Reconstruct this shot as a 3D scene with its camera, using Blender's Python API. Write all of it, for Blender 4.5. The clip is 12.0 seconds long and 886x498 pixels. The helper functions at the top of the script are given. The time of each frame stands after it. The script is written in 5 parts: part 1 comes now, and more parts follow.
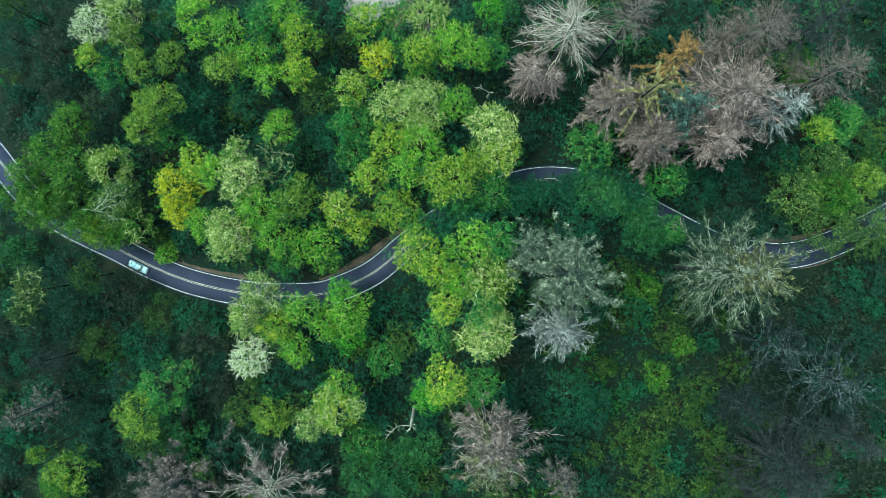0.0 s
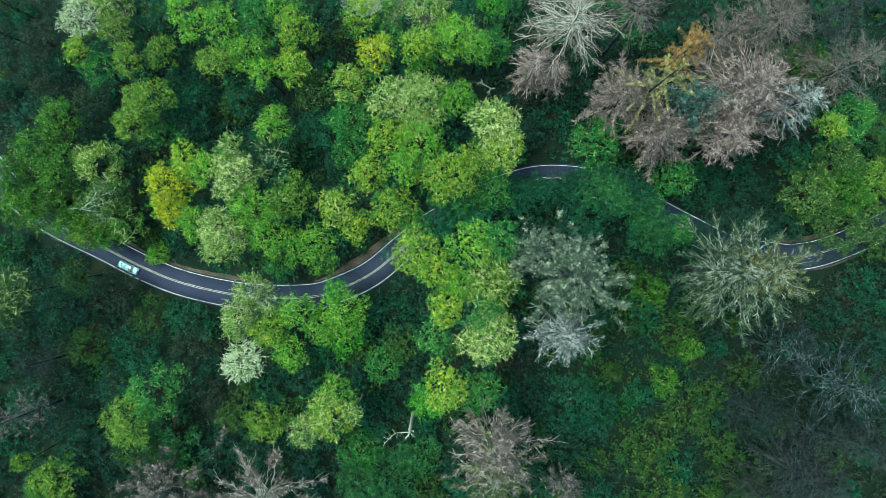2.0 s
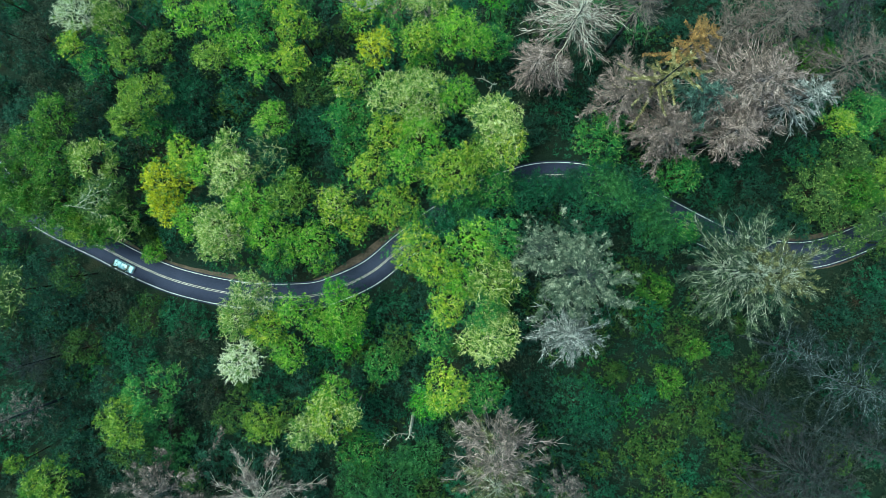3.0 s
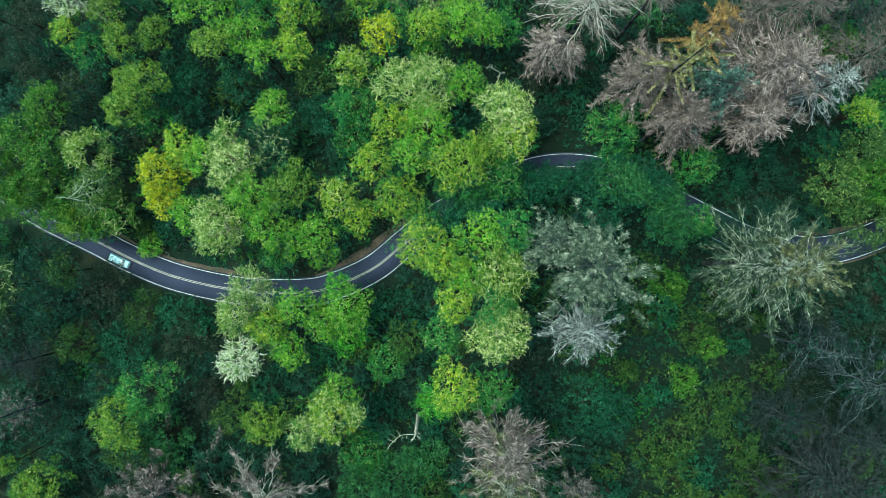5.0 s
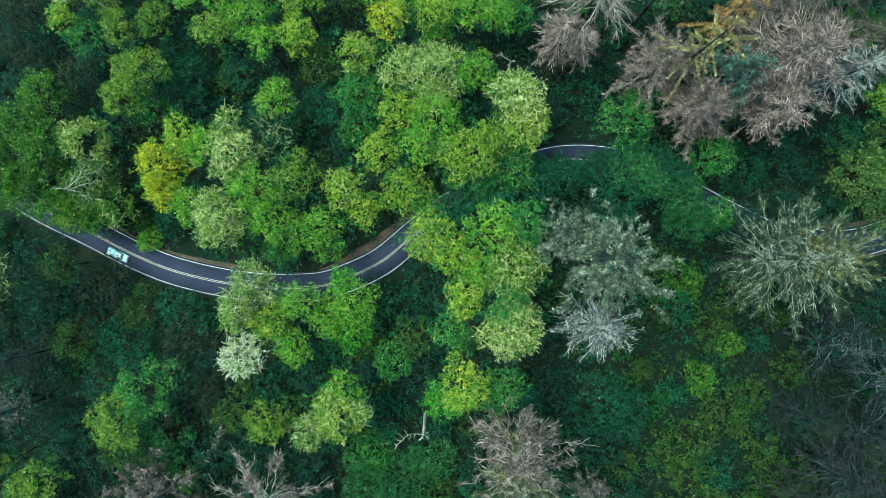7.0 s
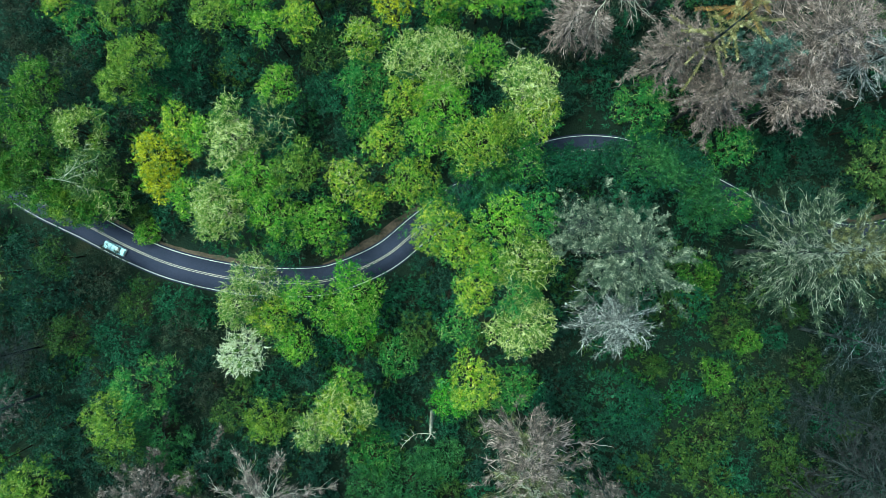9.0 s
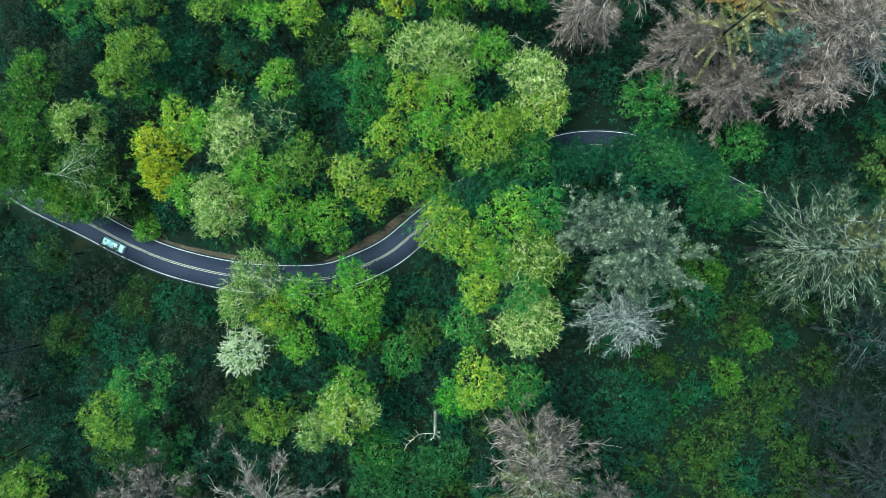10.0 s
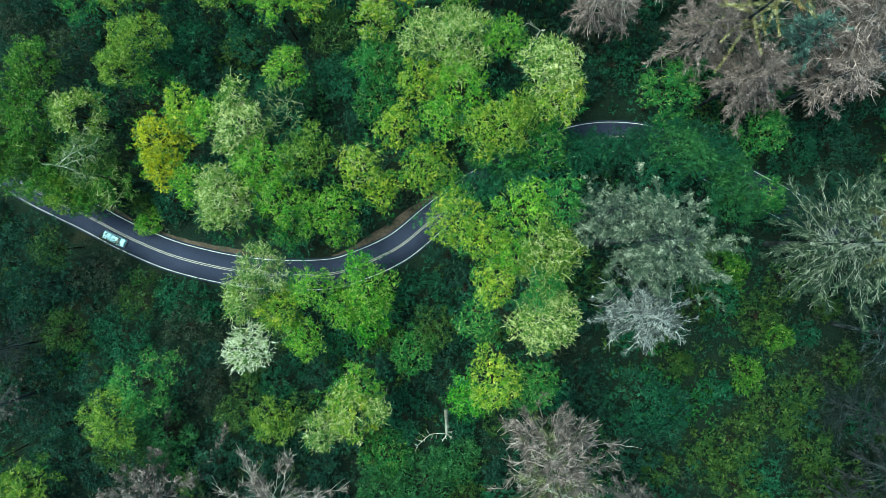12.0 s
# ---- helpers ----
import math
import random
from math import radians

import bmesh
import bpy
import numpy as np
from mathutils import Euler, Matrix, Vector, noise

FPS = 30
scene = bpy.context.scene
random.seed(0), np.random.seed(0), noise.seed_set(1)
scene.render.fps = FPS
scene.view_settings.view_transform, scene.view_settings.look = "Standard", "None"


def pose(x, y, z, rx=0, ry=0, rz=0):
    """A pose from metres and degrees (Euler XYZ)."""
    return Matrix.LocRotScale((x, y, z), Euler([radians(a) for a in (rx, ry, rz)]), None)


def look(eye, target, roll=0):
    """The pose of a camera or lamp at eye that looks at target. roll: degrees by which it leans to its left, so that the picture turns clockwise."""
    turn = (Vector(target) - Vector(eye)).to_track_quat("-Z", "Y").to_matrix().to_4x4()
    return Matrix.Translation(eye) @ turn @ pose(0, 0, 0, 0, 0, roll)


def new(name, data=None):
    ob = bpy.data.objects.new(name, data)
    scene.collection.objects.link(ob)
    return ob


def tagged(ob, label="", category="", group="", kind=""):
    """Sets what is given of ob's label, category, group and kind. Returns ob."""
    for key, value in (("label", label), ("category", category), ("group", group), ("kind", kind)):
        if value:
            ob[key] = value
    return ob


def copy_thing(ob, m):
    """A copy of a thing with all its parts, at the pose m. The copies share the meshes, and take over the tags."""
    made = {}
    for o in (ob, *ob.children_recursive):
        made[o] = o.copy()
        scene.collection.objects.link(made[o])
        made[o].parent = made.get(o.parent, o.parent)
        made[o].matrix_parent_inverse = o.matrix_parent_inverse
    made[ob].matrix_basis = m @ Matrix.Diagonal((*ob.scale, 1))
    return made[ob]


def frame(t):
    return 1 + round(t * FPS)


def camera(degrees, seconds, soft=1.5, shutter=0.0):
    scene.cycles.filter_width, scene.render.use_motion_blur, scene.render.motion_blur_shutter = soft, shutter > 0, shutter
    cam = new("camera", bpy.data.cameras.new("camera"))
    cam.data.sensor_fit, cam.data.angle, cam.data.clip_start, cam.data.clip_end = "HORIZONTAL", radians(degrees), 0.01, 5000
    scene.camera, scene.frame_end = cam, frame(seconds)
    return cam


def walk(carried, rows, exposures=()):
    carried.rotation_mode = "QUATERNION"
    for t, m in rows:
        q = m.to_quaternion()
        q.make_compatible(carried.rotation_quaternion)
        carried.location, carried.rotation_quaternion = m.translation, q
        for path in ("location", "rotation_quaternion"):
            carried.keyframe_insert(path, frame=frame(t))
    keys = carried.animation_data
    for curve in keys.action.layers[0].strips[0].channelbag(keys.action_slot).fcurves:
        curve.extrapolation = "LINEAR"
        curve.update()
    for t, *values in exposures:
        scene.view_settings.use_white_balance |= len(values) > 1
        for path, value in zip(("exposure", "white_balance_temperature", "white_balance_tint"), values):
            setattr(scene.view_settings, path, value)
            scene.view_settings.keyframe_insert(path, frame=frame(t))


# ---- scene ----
cam = camera(66.0, 12.0, soft=0.6)
ACROSS, DOWN, EYE = 37.5, 35.0, 198.0
ROWS = [
    (0.0, 0.0, 0.0, 0.0, 0.0, 0.0, -0.0),
    (0.5, -0.0003, 0.0406, -0.001, -0.0, 0.05, -0.02),
    (1.0, -0.0013, 0.0816, -0.0059, -0.02, 0.13, -0.03),
    (1.5, -0.0027, 0.1229, -0.0075, -0.05, 0.15, -0.03),
    (2.0, -0.0035, 0.1667, -0.0124, -0.06, 0.19, -0.05),
    (2.5, -0.0073, 0.2094, -0.018, -0.07, 0.21, -0.06),
    (3.0, -0.0115, 0.2524, -0.0248, -0.08, 0.2, -0.07),
    (5.0, -0.059, 0.4237, -0.0676, -0.14, 0.25, -0.14),
    (5.5, -0.0718, 0.4617, -0.0763, -0.14, 0.23, -0.16),
    (6.0, -0.0866, 0.5004, -0.085, -0.14, 0.21, -0.17),
    (6.5, -0.0983, 0.5385, -0.0935, -0.1, 0.19, -0.2),
    (7.0, -0.1099, 0.5761, -0.1024, -0.09, 0.17, -0.22),
    (9.0, -0.1494, 0.7275, -0.1347, -0.02, 0.06, -0.29),
    (9.5, -0.1616, 0.7645, -0.1431, -0.02, 0.04, -0.31),
    (10.0, -0.1759, 0.8016, -0.1505, -0.02, 0.01, -0.34),
    (10.5, -0.19, 0.8354, -0.1581, -0.03, 0.0, -0.35),
    (11.0, -0.2059, 0.8711, -0.1667, -0.02, -0.0, -0.37),
    (11.5, -0.224, 0.9066, -0.1746, -0.02, -0.03, -0.39),
    (12.0, -0.2422, 0.9415, -0.1824, -0.01, -0.04, -0.43),
]
walk(cam, [(t, pose(0, 0, EYE, -90, 0, 0) @ pose(ACROSS * x, DOWN * y, ACROSS * z, 90 + pitch, roll, yaw)) for t, x, y, z, yaw, pitch, roll in ROWS],
     exposures=[(0.0, 0.94, 5950, -27), (12.0, 0.90, 5950, -27)])

# ---- sky and sun: a bright overcast day, light from high up
SUN_HIGH, SUN_TURN = 66.0, -70.0
world = bpy.data.worlds.new("overcast_sky")
scene.world = world
world.use_nodes = True
wn, wl = world.node_tree.nodes, world.node_tree.links
sky = wn.new("ShaderNodeTexSky")
sky.sky_type = "NISHITA"
sky.sun_disc = False
sky.sun_elevation = radians(SUN_HIGH)
sky.sun_rotation = radians(SUN_TURN)
sky.air_density, sky.dust_density = 1.0, 2.0
wl.new(sky.outputs[0], wn["Background"].inputs[0])
wn["Background"].inputs[1].default_value = 0.15
sun_data = bpy.data.lights.new("sun", "SUN")
sun_data.energy, sun_data.angle, sun_data.color = 2.5, radians(34), (1.0, 0.97, 0.92)
sun = new("sun", sun_data)
sun_way = Vector((math.sin(radians(SUN_TURN)) * math.cos(radians(SUN_HIGH)), math.cos(radians(SUN_TURN)) * math.cos(radians(SUN_HIGH)), math.sin(radians(SUN_HIGH))))
sun.matrix_world = look(sun_way * 400, (0, 0, 0))


# ---- materials
def shader(name, rough=0.7, spec=0.2):
    m = bpy.data.materials.new(name)
    m.use_nodes = True
    b = m.node_tree.nodes["Principled BSDF"]
    b.inputs["Roughness"].default_value = rough
    b.inputs["Specular IOR Level"].default_value = spec
    return m, m.node_tree.nodes, m.node_tree.links, b


def ramp_node(nodes, stops):
    r = nodes.new("ShaderNodeValToRGB")
    e = r.color_ramp.elements
    while len(e) < len(stops):
        e.new(0.5)
    for el, (p, c) in zip(e, stops):
        el.position, el.color = p, (*c, 1)
    return r


def leaf_material(name, dark, mid, light, patch=None, glow=0.3, speckle=0.42):
    """Leaves: each blade its own tone, with broad patches of another hue over the crown, thin enough to let light through."""
    m, n, l, b = shader(name, 0.55, 0.25)
    geo = n.new("ShaderNodeNewGeometry")
    tone = ramp_node(n, [(0.0, tuple(0.8 * c for c in dark)), (0.3, dark), (0.6, mid), (0.85, light), (1.0, tuple(min(0.8, 1.35 * c) for c in light))])
    sprig = n.new("ShaderNodeTexNoise")
    sprig.inputs["Scale"].default_value, sprig.inputs["Detail"].default_value = 0.85, 2.0
    l.new(geo.outputs["Position"], sprig.inputs["Vector"])
    spread = n.new("ShaderNodeMapRange")
    spread.inputs[1].default_value, spread.inputs[2].default_value = 0.3, 0.7
    spread.inputs[3].default_value, spread.inputs[4].default_value = 0.0, 1.0 - speckle
    l.new(sprig.outputs[0], spread.inputs[0])
    single = n.new("ShaderNodeMath")
    single.operation = "MULTIPLY_ADD"
    single.inputs[1].default_value = speckle
    l.new(geo.outputs["Random Per Island"], single.inputs[0])
    l.new(spread.outputs[0], single.inputs[2])
    l.new(single.outputs[0], tone.inputs[0])
    where = n.new("ShaderNodeNewGeometry")
    cloud = n.new("ShaderNodeTexNoise")
    cloud.inputs["Scale"].default_value = 0.33
    cloud.inputs["Detail"].default_value = 3.0
    l.new(where.outputs["Position"], cloud.inputs["Vector"])
    edge = ramp_node(n, [(0.42, (0, 0, 0)), (0.62, (1, 1, 1))])
    l.new(cloud.outputs[0], edge.inputs[0])
    mix = n.new("ShaderNodeMix")
    mix.data_type = "RGBA"
    mix.blend_type = "MIX"
    pc = patch or tuple(0.72 * c for c in mid)
    weight = n.new("ShaderNodeMath")
    weight.operation = "MULTIPLY"
    weight.inputs[1].default_value = 0.5
    l.new(edge.outputs[0], weight.inputs[0])
    l.new(weight.outputs[0], mix.inputs[0])
    l.new(tone.outputs[0], mix.inputs[6])
    mix.inputs[7].default_value = (*pc, 1)
    own = n.new("ShaderNodeObjectInfo")
    value = n.new("ShaderNodeMapRange")
    value.inputs[3].default_value, value.inputs[4].default_value = 0.84, 1.2
    l.new(own.outputs["Random"], value.inputs[0])
    hue = n.new("ShaderNodeMapRange")
    hue.inputs[3].default_value, hue.inputs[4].default_value = 0.506, 0.492
    l.new(own.outputs["Random"], hue.inputs[0])
    shift = n.new("ShaderNodeHueSaturation")
    l.new(value.outputs[0], shift.inputs["Value"])
    l.new(hue.outputs[0], shift.inputs["Hue"])
    l.new(mix.outputs[2], shift.inputs["Color"])
    l.new(shift.outputs[0], b.inputs["Base Color"])
    thin = n.new("ShaderNodeBsdfTranslucent")
    l.new(shift.outputs[0], thin.inputs[0])
    both = n.new("ShaderNodeMixShader")
    both.inputs[0].default_value = glow
    l.new(b.outputs[0], both.inputs[1])
    l.new(thin.outputs[0], both.inputs[2])
    l.new(both.outputs[0], n["Material Output"].inputs[0])
    return m


def bark_material(name, dark, light, scale=0.45):
    m, n, l, b = shader(name, 0.85, 0.1)
    geo = n.new("ShaderNodeNewGeometry")
    grain = n.new("ShaderNodeTexNoise")
    grain.inputs["Scale"].default_value = scale
    grain.inputs["Detail"].default_value = 6
    l.new(geo.outputs["Position"], grain.inputs["Vector"])
    tone = ramp_node(n, [(0.34, dark), (0.66, light)])
    l.new(grain.outputs[0], tone.inputs[0])
    l.new(tone.outputs[0], b.inputs["Base Color"])
    return m


LEAF = {
    "lime": leaf_material("lime_leaves", (0.07, 0.21, 0.018), (0.2, 0.41, 0.028), (0.43, 0.58, 0.08), (0.062, 0.235, 0.03)),
    "yellow": leaf_material("yellow_leaves", (0.15, 0.20, 0.008), (0.50, 0.49, 0.014), (0.80, 0.75, 0.09), (0.36, 0.42, 0.012)),
    "yellow_green": leaf_material("yellow_green_leaves", (0.1, 0.22, 0.016), (0.315, 0.425, 0.026), (0.68, 0.63, 0.11), (0.1, 0.27, 0.03)),
    "green": leaf_material("green_leaves", (0.03, 0.13, 0.026), (0.07, 0.225, 0.041), (0.18, 0.34, 0.085), (0.027, 0.155, 0.043)),
    "bright": leaf_material("bright_green_leaves", (0.05, 0.2, 0.014), (0.14, 0.39, 0.021), (0.31, 0.54, 0.045), (0.05, 0.26, 0.028)),
    "fern": leaf_material("fern_green_leaves", (0.06, 0.135, 0.014), (0.165, 0.265, 0.024), (0.34, 0.42, 0.06), (0.055, 0.16, 0.025)),
    "meadow": leaf_material("meadow_green_leaves", (0.036, 0.115, 0.012), (0.088, 0.205, 0.018), (0.18, 0.29, 0.042), (0.034, 0.14, 0.022)),
    "sage": leaf_material("sage_green_leaves", (0.04, 0.09, 0.022), (0.08, 0.148, 0.036), (0.18, 0.25, 0.07), (0.036, 0.105, 0.036)),
    "sprout": leaf_material("pale_shoots", (0.26, 0.38, 0.075), (0.44, 0.56, 0.16), (0.64, 0.74, 0.32), (0.3, 0.45, 0.1)),
    "pale": leaf_material("pale_green_leaves", (0.062, 0.155, 0.022), (0.19, 0.3, 0.042), (0.44, 0.50, 0.12), (0.06, 0.185, 0.03)),
    "white": leaf_material("lichen_white_twigs", (0.42, 0.45, 0.28), (0.72, 0.75, 0.55), (0.85, 0.87, 0.76), (0.55, 0.60, 0.36)),
    "cream": leaf_material("cream_lichen_twigs", (0.36, 0.42, 0.14), (0.66, 0.70, 0.32), (0.86, 0.88, 0.56), (0.46, 0.53, 0.19)),
    "forest": leaf_material("forest_green_leaves", (0.029, 0.094, 0.028), (0.052, 0.158, 0.048), (0.12, 0.26, 0.09), (0.031, 0.12, 0.05), speckle=0.24),
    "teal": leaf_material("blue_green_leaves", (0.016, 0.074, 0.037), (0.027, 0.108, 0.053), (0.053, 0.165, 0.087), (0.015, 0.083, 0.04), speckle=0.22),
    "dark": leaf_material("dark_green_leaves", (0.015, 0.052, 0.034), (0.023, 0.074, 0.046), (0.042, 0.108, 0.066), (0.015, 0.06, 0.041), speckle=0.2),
    "olive": leaf_material("olive_leaves", (0.032, 0.072, 0.014), (0.062, 0.12, 0.022), (0.14, 0.205, 0.042), (0.028, 0.086, 0.028), speckle=0.28),
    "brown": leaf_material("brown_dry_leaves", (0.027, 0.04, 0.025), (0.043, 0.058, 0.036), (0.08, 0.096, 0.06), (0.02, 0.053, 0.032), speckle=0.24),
}
NEEDLE = {
    "mauve": leaf_material("mauve_grey_twigs", (0.08, 0.06, 0.054), (0.2, 0.147, 0.135), (0.62, 0.47, 0.44), (0.115, 0.09, 0.075), 0.1),
    "golden": leaf_material("golden_needles", (0.06, 0.06, 0.02), (0.26, 0.23, 0.08), (0.80, 0.72, 0.40), (0.13, 0.13, 0.045), 0.15),
    "orange": leaf_material("rusty_needles", (0.1, 0.058, 0.02), (0.33, 0.18, 0.055), (0.66, 0.4, 0.15), (0.15, 0.11, 0.05), 0.15),
    "blue": leaf_material("blue_grey_needles", (0.036, 0.075, 0.064), (0.105, 0.185, 0.15), (0.37, 0.52, 0.44), (0.06, 0.13, 0.095), 0.1),
    "silver": leaf_material("silver_green_needles", (0.044, 0.07, 0.047), (0.165, 0.205, 0.135), (0.68, 0.70, 0.52), (0.07, 0.115, 0.073), 0.1),
    # Moss needles kept dark: the crown's shaded inside is put into their colour.
    "moss": leaf_material("moss_green_needles", (0.012, 0.026, 0.016), (0.037, 0.062, 0.036), (0.20, 0.25, 0.14), (0.018, 0.042, 0.026), 0.1),
    "tawny": leaf_material("tawny_needles", (0.026, 0.033, 0.013), (0.08, 0.088, 0.034), (0.31, 0.31, 0.135), (0.04, 0.056, 0.021), 0.1),
    # Near-black needles: the shade on dim conifers is put into their colour.
    "shade": leaf_material("shade_dark_needles", (0.0042, 0.0122, 0.0116), (0.009, 0.0211, 0.0204), (0.03, 0.053, 0.0517), (0.0054, 0.0177, 0.0136), 0.1),
    "umber": leaf_material("umber_dry_twigs", (0.066, 0.055, 0.05), (0.175, 0.138, 0.128), (0.56, 0.45, 0.42), (0.085, 0.08, 0.066), 0.1),
    "russet": leaf_material("russet_dry_twigs", (0.042, 0.034, 0.030), (0.105, 0.082, 0.071), (0.29, 0.23, 0.20), (0.055, 0.054, 0.042), 0.1),
    "ash": leaf_material("ash_grey_twigs", (0.036, 0.042, 0.041), (0.12, 0.134, 0.13), (0.55, 0.58, 0.55), (0.058, 0.067, 0.064), 0.1),
    # Plum-grey twigs, their colour lowered to hold shade too.
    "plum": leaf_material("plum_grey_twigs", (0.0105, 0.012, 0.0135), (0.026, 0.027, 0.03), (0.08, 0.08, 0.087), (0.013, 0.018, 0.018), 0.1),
}
BARK = bark_material("brown_bark", (0.018, 0.015, 0.010), (0.06, 0.05, 0.036))
GREY_BARK = bark_material("grey_bark", (0.12, 0.09, 0.08), (0.78, 0.62, 0.57))
PALE_BARK = bark_material("bleached_wood", (0.32, 0.29, 0.23), (0.74, 0.69, 0.60))
# Lichen patches; the pale tone also paints in the lit branch tips.
MOSS_BARK = bark_material("lichen_lit_bark", (0.035, 0.045, 0.032), (0.66, 0.69, 0.54))
LICHEN_WOOD = bark_material("lichen_grey_wood", (0.10, 0.13, 0.07), (0.58, 0.61, 0.45), 0.8)
DUN_BARK = bark_material("dun_bark", (0.08, 0.066, 0.058), (0.33, 0.27, 0.245))
# Near-black bark: shade under and among the conifers is put into its colour.
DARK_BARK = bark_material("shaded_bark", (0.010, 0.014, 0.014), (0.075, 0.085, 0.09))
SILVER_BARK = bark_material("silvered_wood", (0.12, 0.125, 0.12), (0.72, 0.73, 0.69))
OCHRE_BARK = bark_material("ochre_bark", (0.05, 0.046, 0.022), (0.36, 0.32, 0.16))
SLATE_BARK = bark_material("slate_grey_bark", (0.016, 0.024, 0.026), (0.25, 0.29, 0.30))
# Dim grey bark, its colour lowered to put shade on the darkest conifers.
DIM_BARK = bark_material("dim_grey_bark", (0.010, 0.016, 0.015), (0.085, 0.105, 0.10))


def soil_material():
    m, n, l, b = shader("forest_floor", 0.95, 0.05)
    geo = n.new("ShaderNodeNewGeometry")
    big = n.new("ShaderNodeTexNoise")
    big.inputs["Scale"].default_value, big.inputs["Detail"].default_value = 0.12, 5
    fine = n.new("ShaderNodeTexNoise")
    fine.inputs["Scale"].default_value, fine.inputs["Detail"].default_value = 2.5, 8
    l.new(geo.outputs["Position"], big.inputs["Vector"])
    l.new(geo.outputs["Position"], fine.inputs["Vector"])
    # Far darker than real litter: shade of the gaps is put into this colour.
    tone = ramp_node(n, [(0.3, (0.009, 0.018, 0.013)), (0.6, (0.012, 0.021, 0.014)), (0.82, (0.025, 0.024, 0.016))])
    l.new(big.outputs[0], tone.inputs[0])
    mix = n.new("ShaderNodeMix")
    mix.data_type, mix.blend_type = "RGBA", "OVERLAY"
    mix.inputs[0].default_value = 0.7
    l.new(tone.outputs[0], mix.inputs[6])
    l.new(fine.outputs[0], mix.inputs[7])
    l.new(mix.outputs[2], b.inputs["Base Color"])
    bump = n.new("ShaderNodeBump")
    bump.inputs["Strength"].default_value, bump.inputs["Distance"].default_value = 0.8, 0.3
    l.new(fine.outputs[0], bump.inputs["Height"])
    l.new(bump.outputs[0], b.inputs["Normal"])
    return m


def grainy(name, a, c, scale, rough=0.9, coarse=0.25):
    """Two scales of grain between the colours a and c."""
    m, n, l, b = shader(name, rough, 0.2)
    geo = n.new("ShaderNodeNewGeometry")
    fine = n.new("ShaderNodeTexNoise")
    fine.inputs["Scale"].default_value, fine.inputs["Detail"].default_value = scale, 8
    wide = n.new("ShaderNodeTexNoise")
    wide.inputs["Scale"].default_value, wide.inputs["Detail"].default_value = coarse, 3
    l.new(geo.outputs["Position"], fine.inputs["Vector"])
    l.new(geo.outputs["Position"], wide.inputs["Vector"])
    mean = n.new("ShaderNodeMath")
    mean.operation = "ADD"
    l.new(fine.outputs[0], mean.inputs[0])
    l.new(wide.outputs[0], mean.inputs[1])
    half = n.new("ShaderNodeMath")
    half.operation = "MULTIPLY"
    half.inputs[1].default_value = 0.5
    l.new(mean.outputs[0], half.inputs[0])
    tone = ramp_node(n, [(0.36, a), (0.64, c)])
    l.new(half.outputs[0], tone.inputs[0])
    l.new(tone.outputs[0], b.inputs["Base Color"])
    bump = n.new("ShaderNodeBump")
    bump.inputs["Strength"].default_value, bump.inputs["Distance"].default_value = 0.4, 0.05
    l.new(fine.outputs[0], bump.inputs["Height"])
    l.new(bump.outputs[0], b.inputs["Normal"])
    return m


SOIL = soil_material()
ASPHALT = grainy("asphalt", (0.020, 0.025, 0.050), (0.035, 0.041, 0.076), 3.0, 0.85, 0.12)
WHITE_LINE = grainy("white_road_paint", (0.55, 0.55, 0.53), (0.82, 0.82, 0.80), 4.0, 0.7)
YELLOW_LINE = grainy("yellow_road_paint", (0.44, 0.40, 0.33), (0.66, 0.61, 0.52), 4.0, 0.7)
RED_SOIL = grainy("reddish_verge_soil", (0.026, 0.026, 0.018), (0.12, 0.086, 0.066), 1.5, 0.95, 0.2)
GRAVEL = grainy("pale_gravel", (0.16, 0.14, 0.135), (0.36, 0.32, 0.31), 2.0, 0.95)
CAR_PAINT, _n, _l, _b = shader("light_blue_car_paint", 0.3, 0.5)
_b.inputs["Base Color"].default_value = (0.30, 0.53, 0.64, 1)
CAR_GLASS, _n, _l, _b = shader("dark_car_glass", 0.08, 0.6)
_b.inputs["Base Color"].default_value = (0.02, 0.035, 0.045, 1)
RUBBER, _n, _l, _b = shader("black_rubber", 0.8, 0.2)
_b.inputs["Base Color"].default_value = (0.02, 0.02, 0.02, 1)
CHROME, _n, _l, _b = shader("grey_metal", 0.3, 0.5)
_b.inputs["Base Color"].default_value = (0.35, 0.36, 0.37, 1)
_b.inputs["Metallic"].default_value = 1.0
LAMP_GLASS, _n, _l, _b = shader("lamp_glass", 0.15, 0.5)
_b.inputs["Base Color"].default_value = (0.7, 0.7, 0.68, 1)
TAIL_GLASS, _n, _l, _b = shader("red_lamp_glass", 0.2, 0.5)
_b.inputs["Base Color"].default_value = (0.35, 0.02, 0.02, 1)


# ---- mesh helpers
def mesh_of(name, verts, faces, mats):
    """A mesh from an array of corners and arrays of three- or four-sided faces."""
    verts = np.asarray(verts, np.float32)
    sizes = np.concatenate([np.full(len(f), f.shape[1], np.int32) for f in faces])
    corners = np.concatenate([np.asarray(f, np.int32).ravel() for f in faces])
    me = bpy.data.meshes.new(name)
    me.vertices.add(len(verts))
    me.vertices.foreach_set("co", verts.ravel())
    me.loops.add(len(corners))
    me.loops.foreach_set("vertex_index", corners)
    me.polygons.add(len(sizes))
    me.polygons.foreach_set("loop_start", np.concatenate([[0], np.cumsum(sizes)[:-1]]).astype(np.int32))
    me.polygons.foreach_set("loop_total", sizes)
    for m in mats if isinstance(mats, (list, tuple)) else [mats]:
        me.materials.append(m)
    me.update(calc_edges=True)
    return me


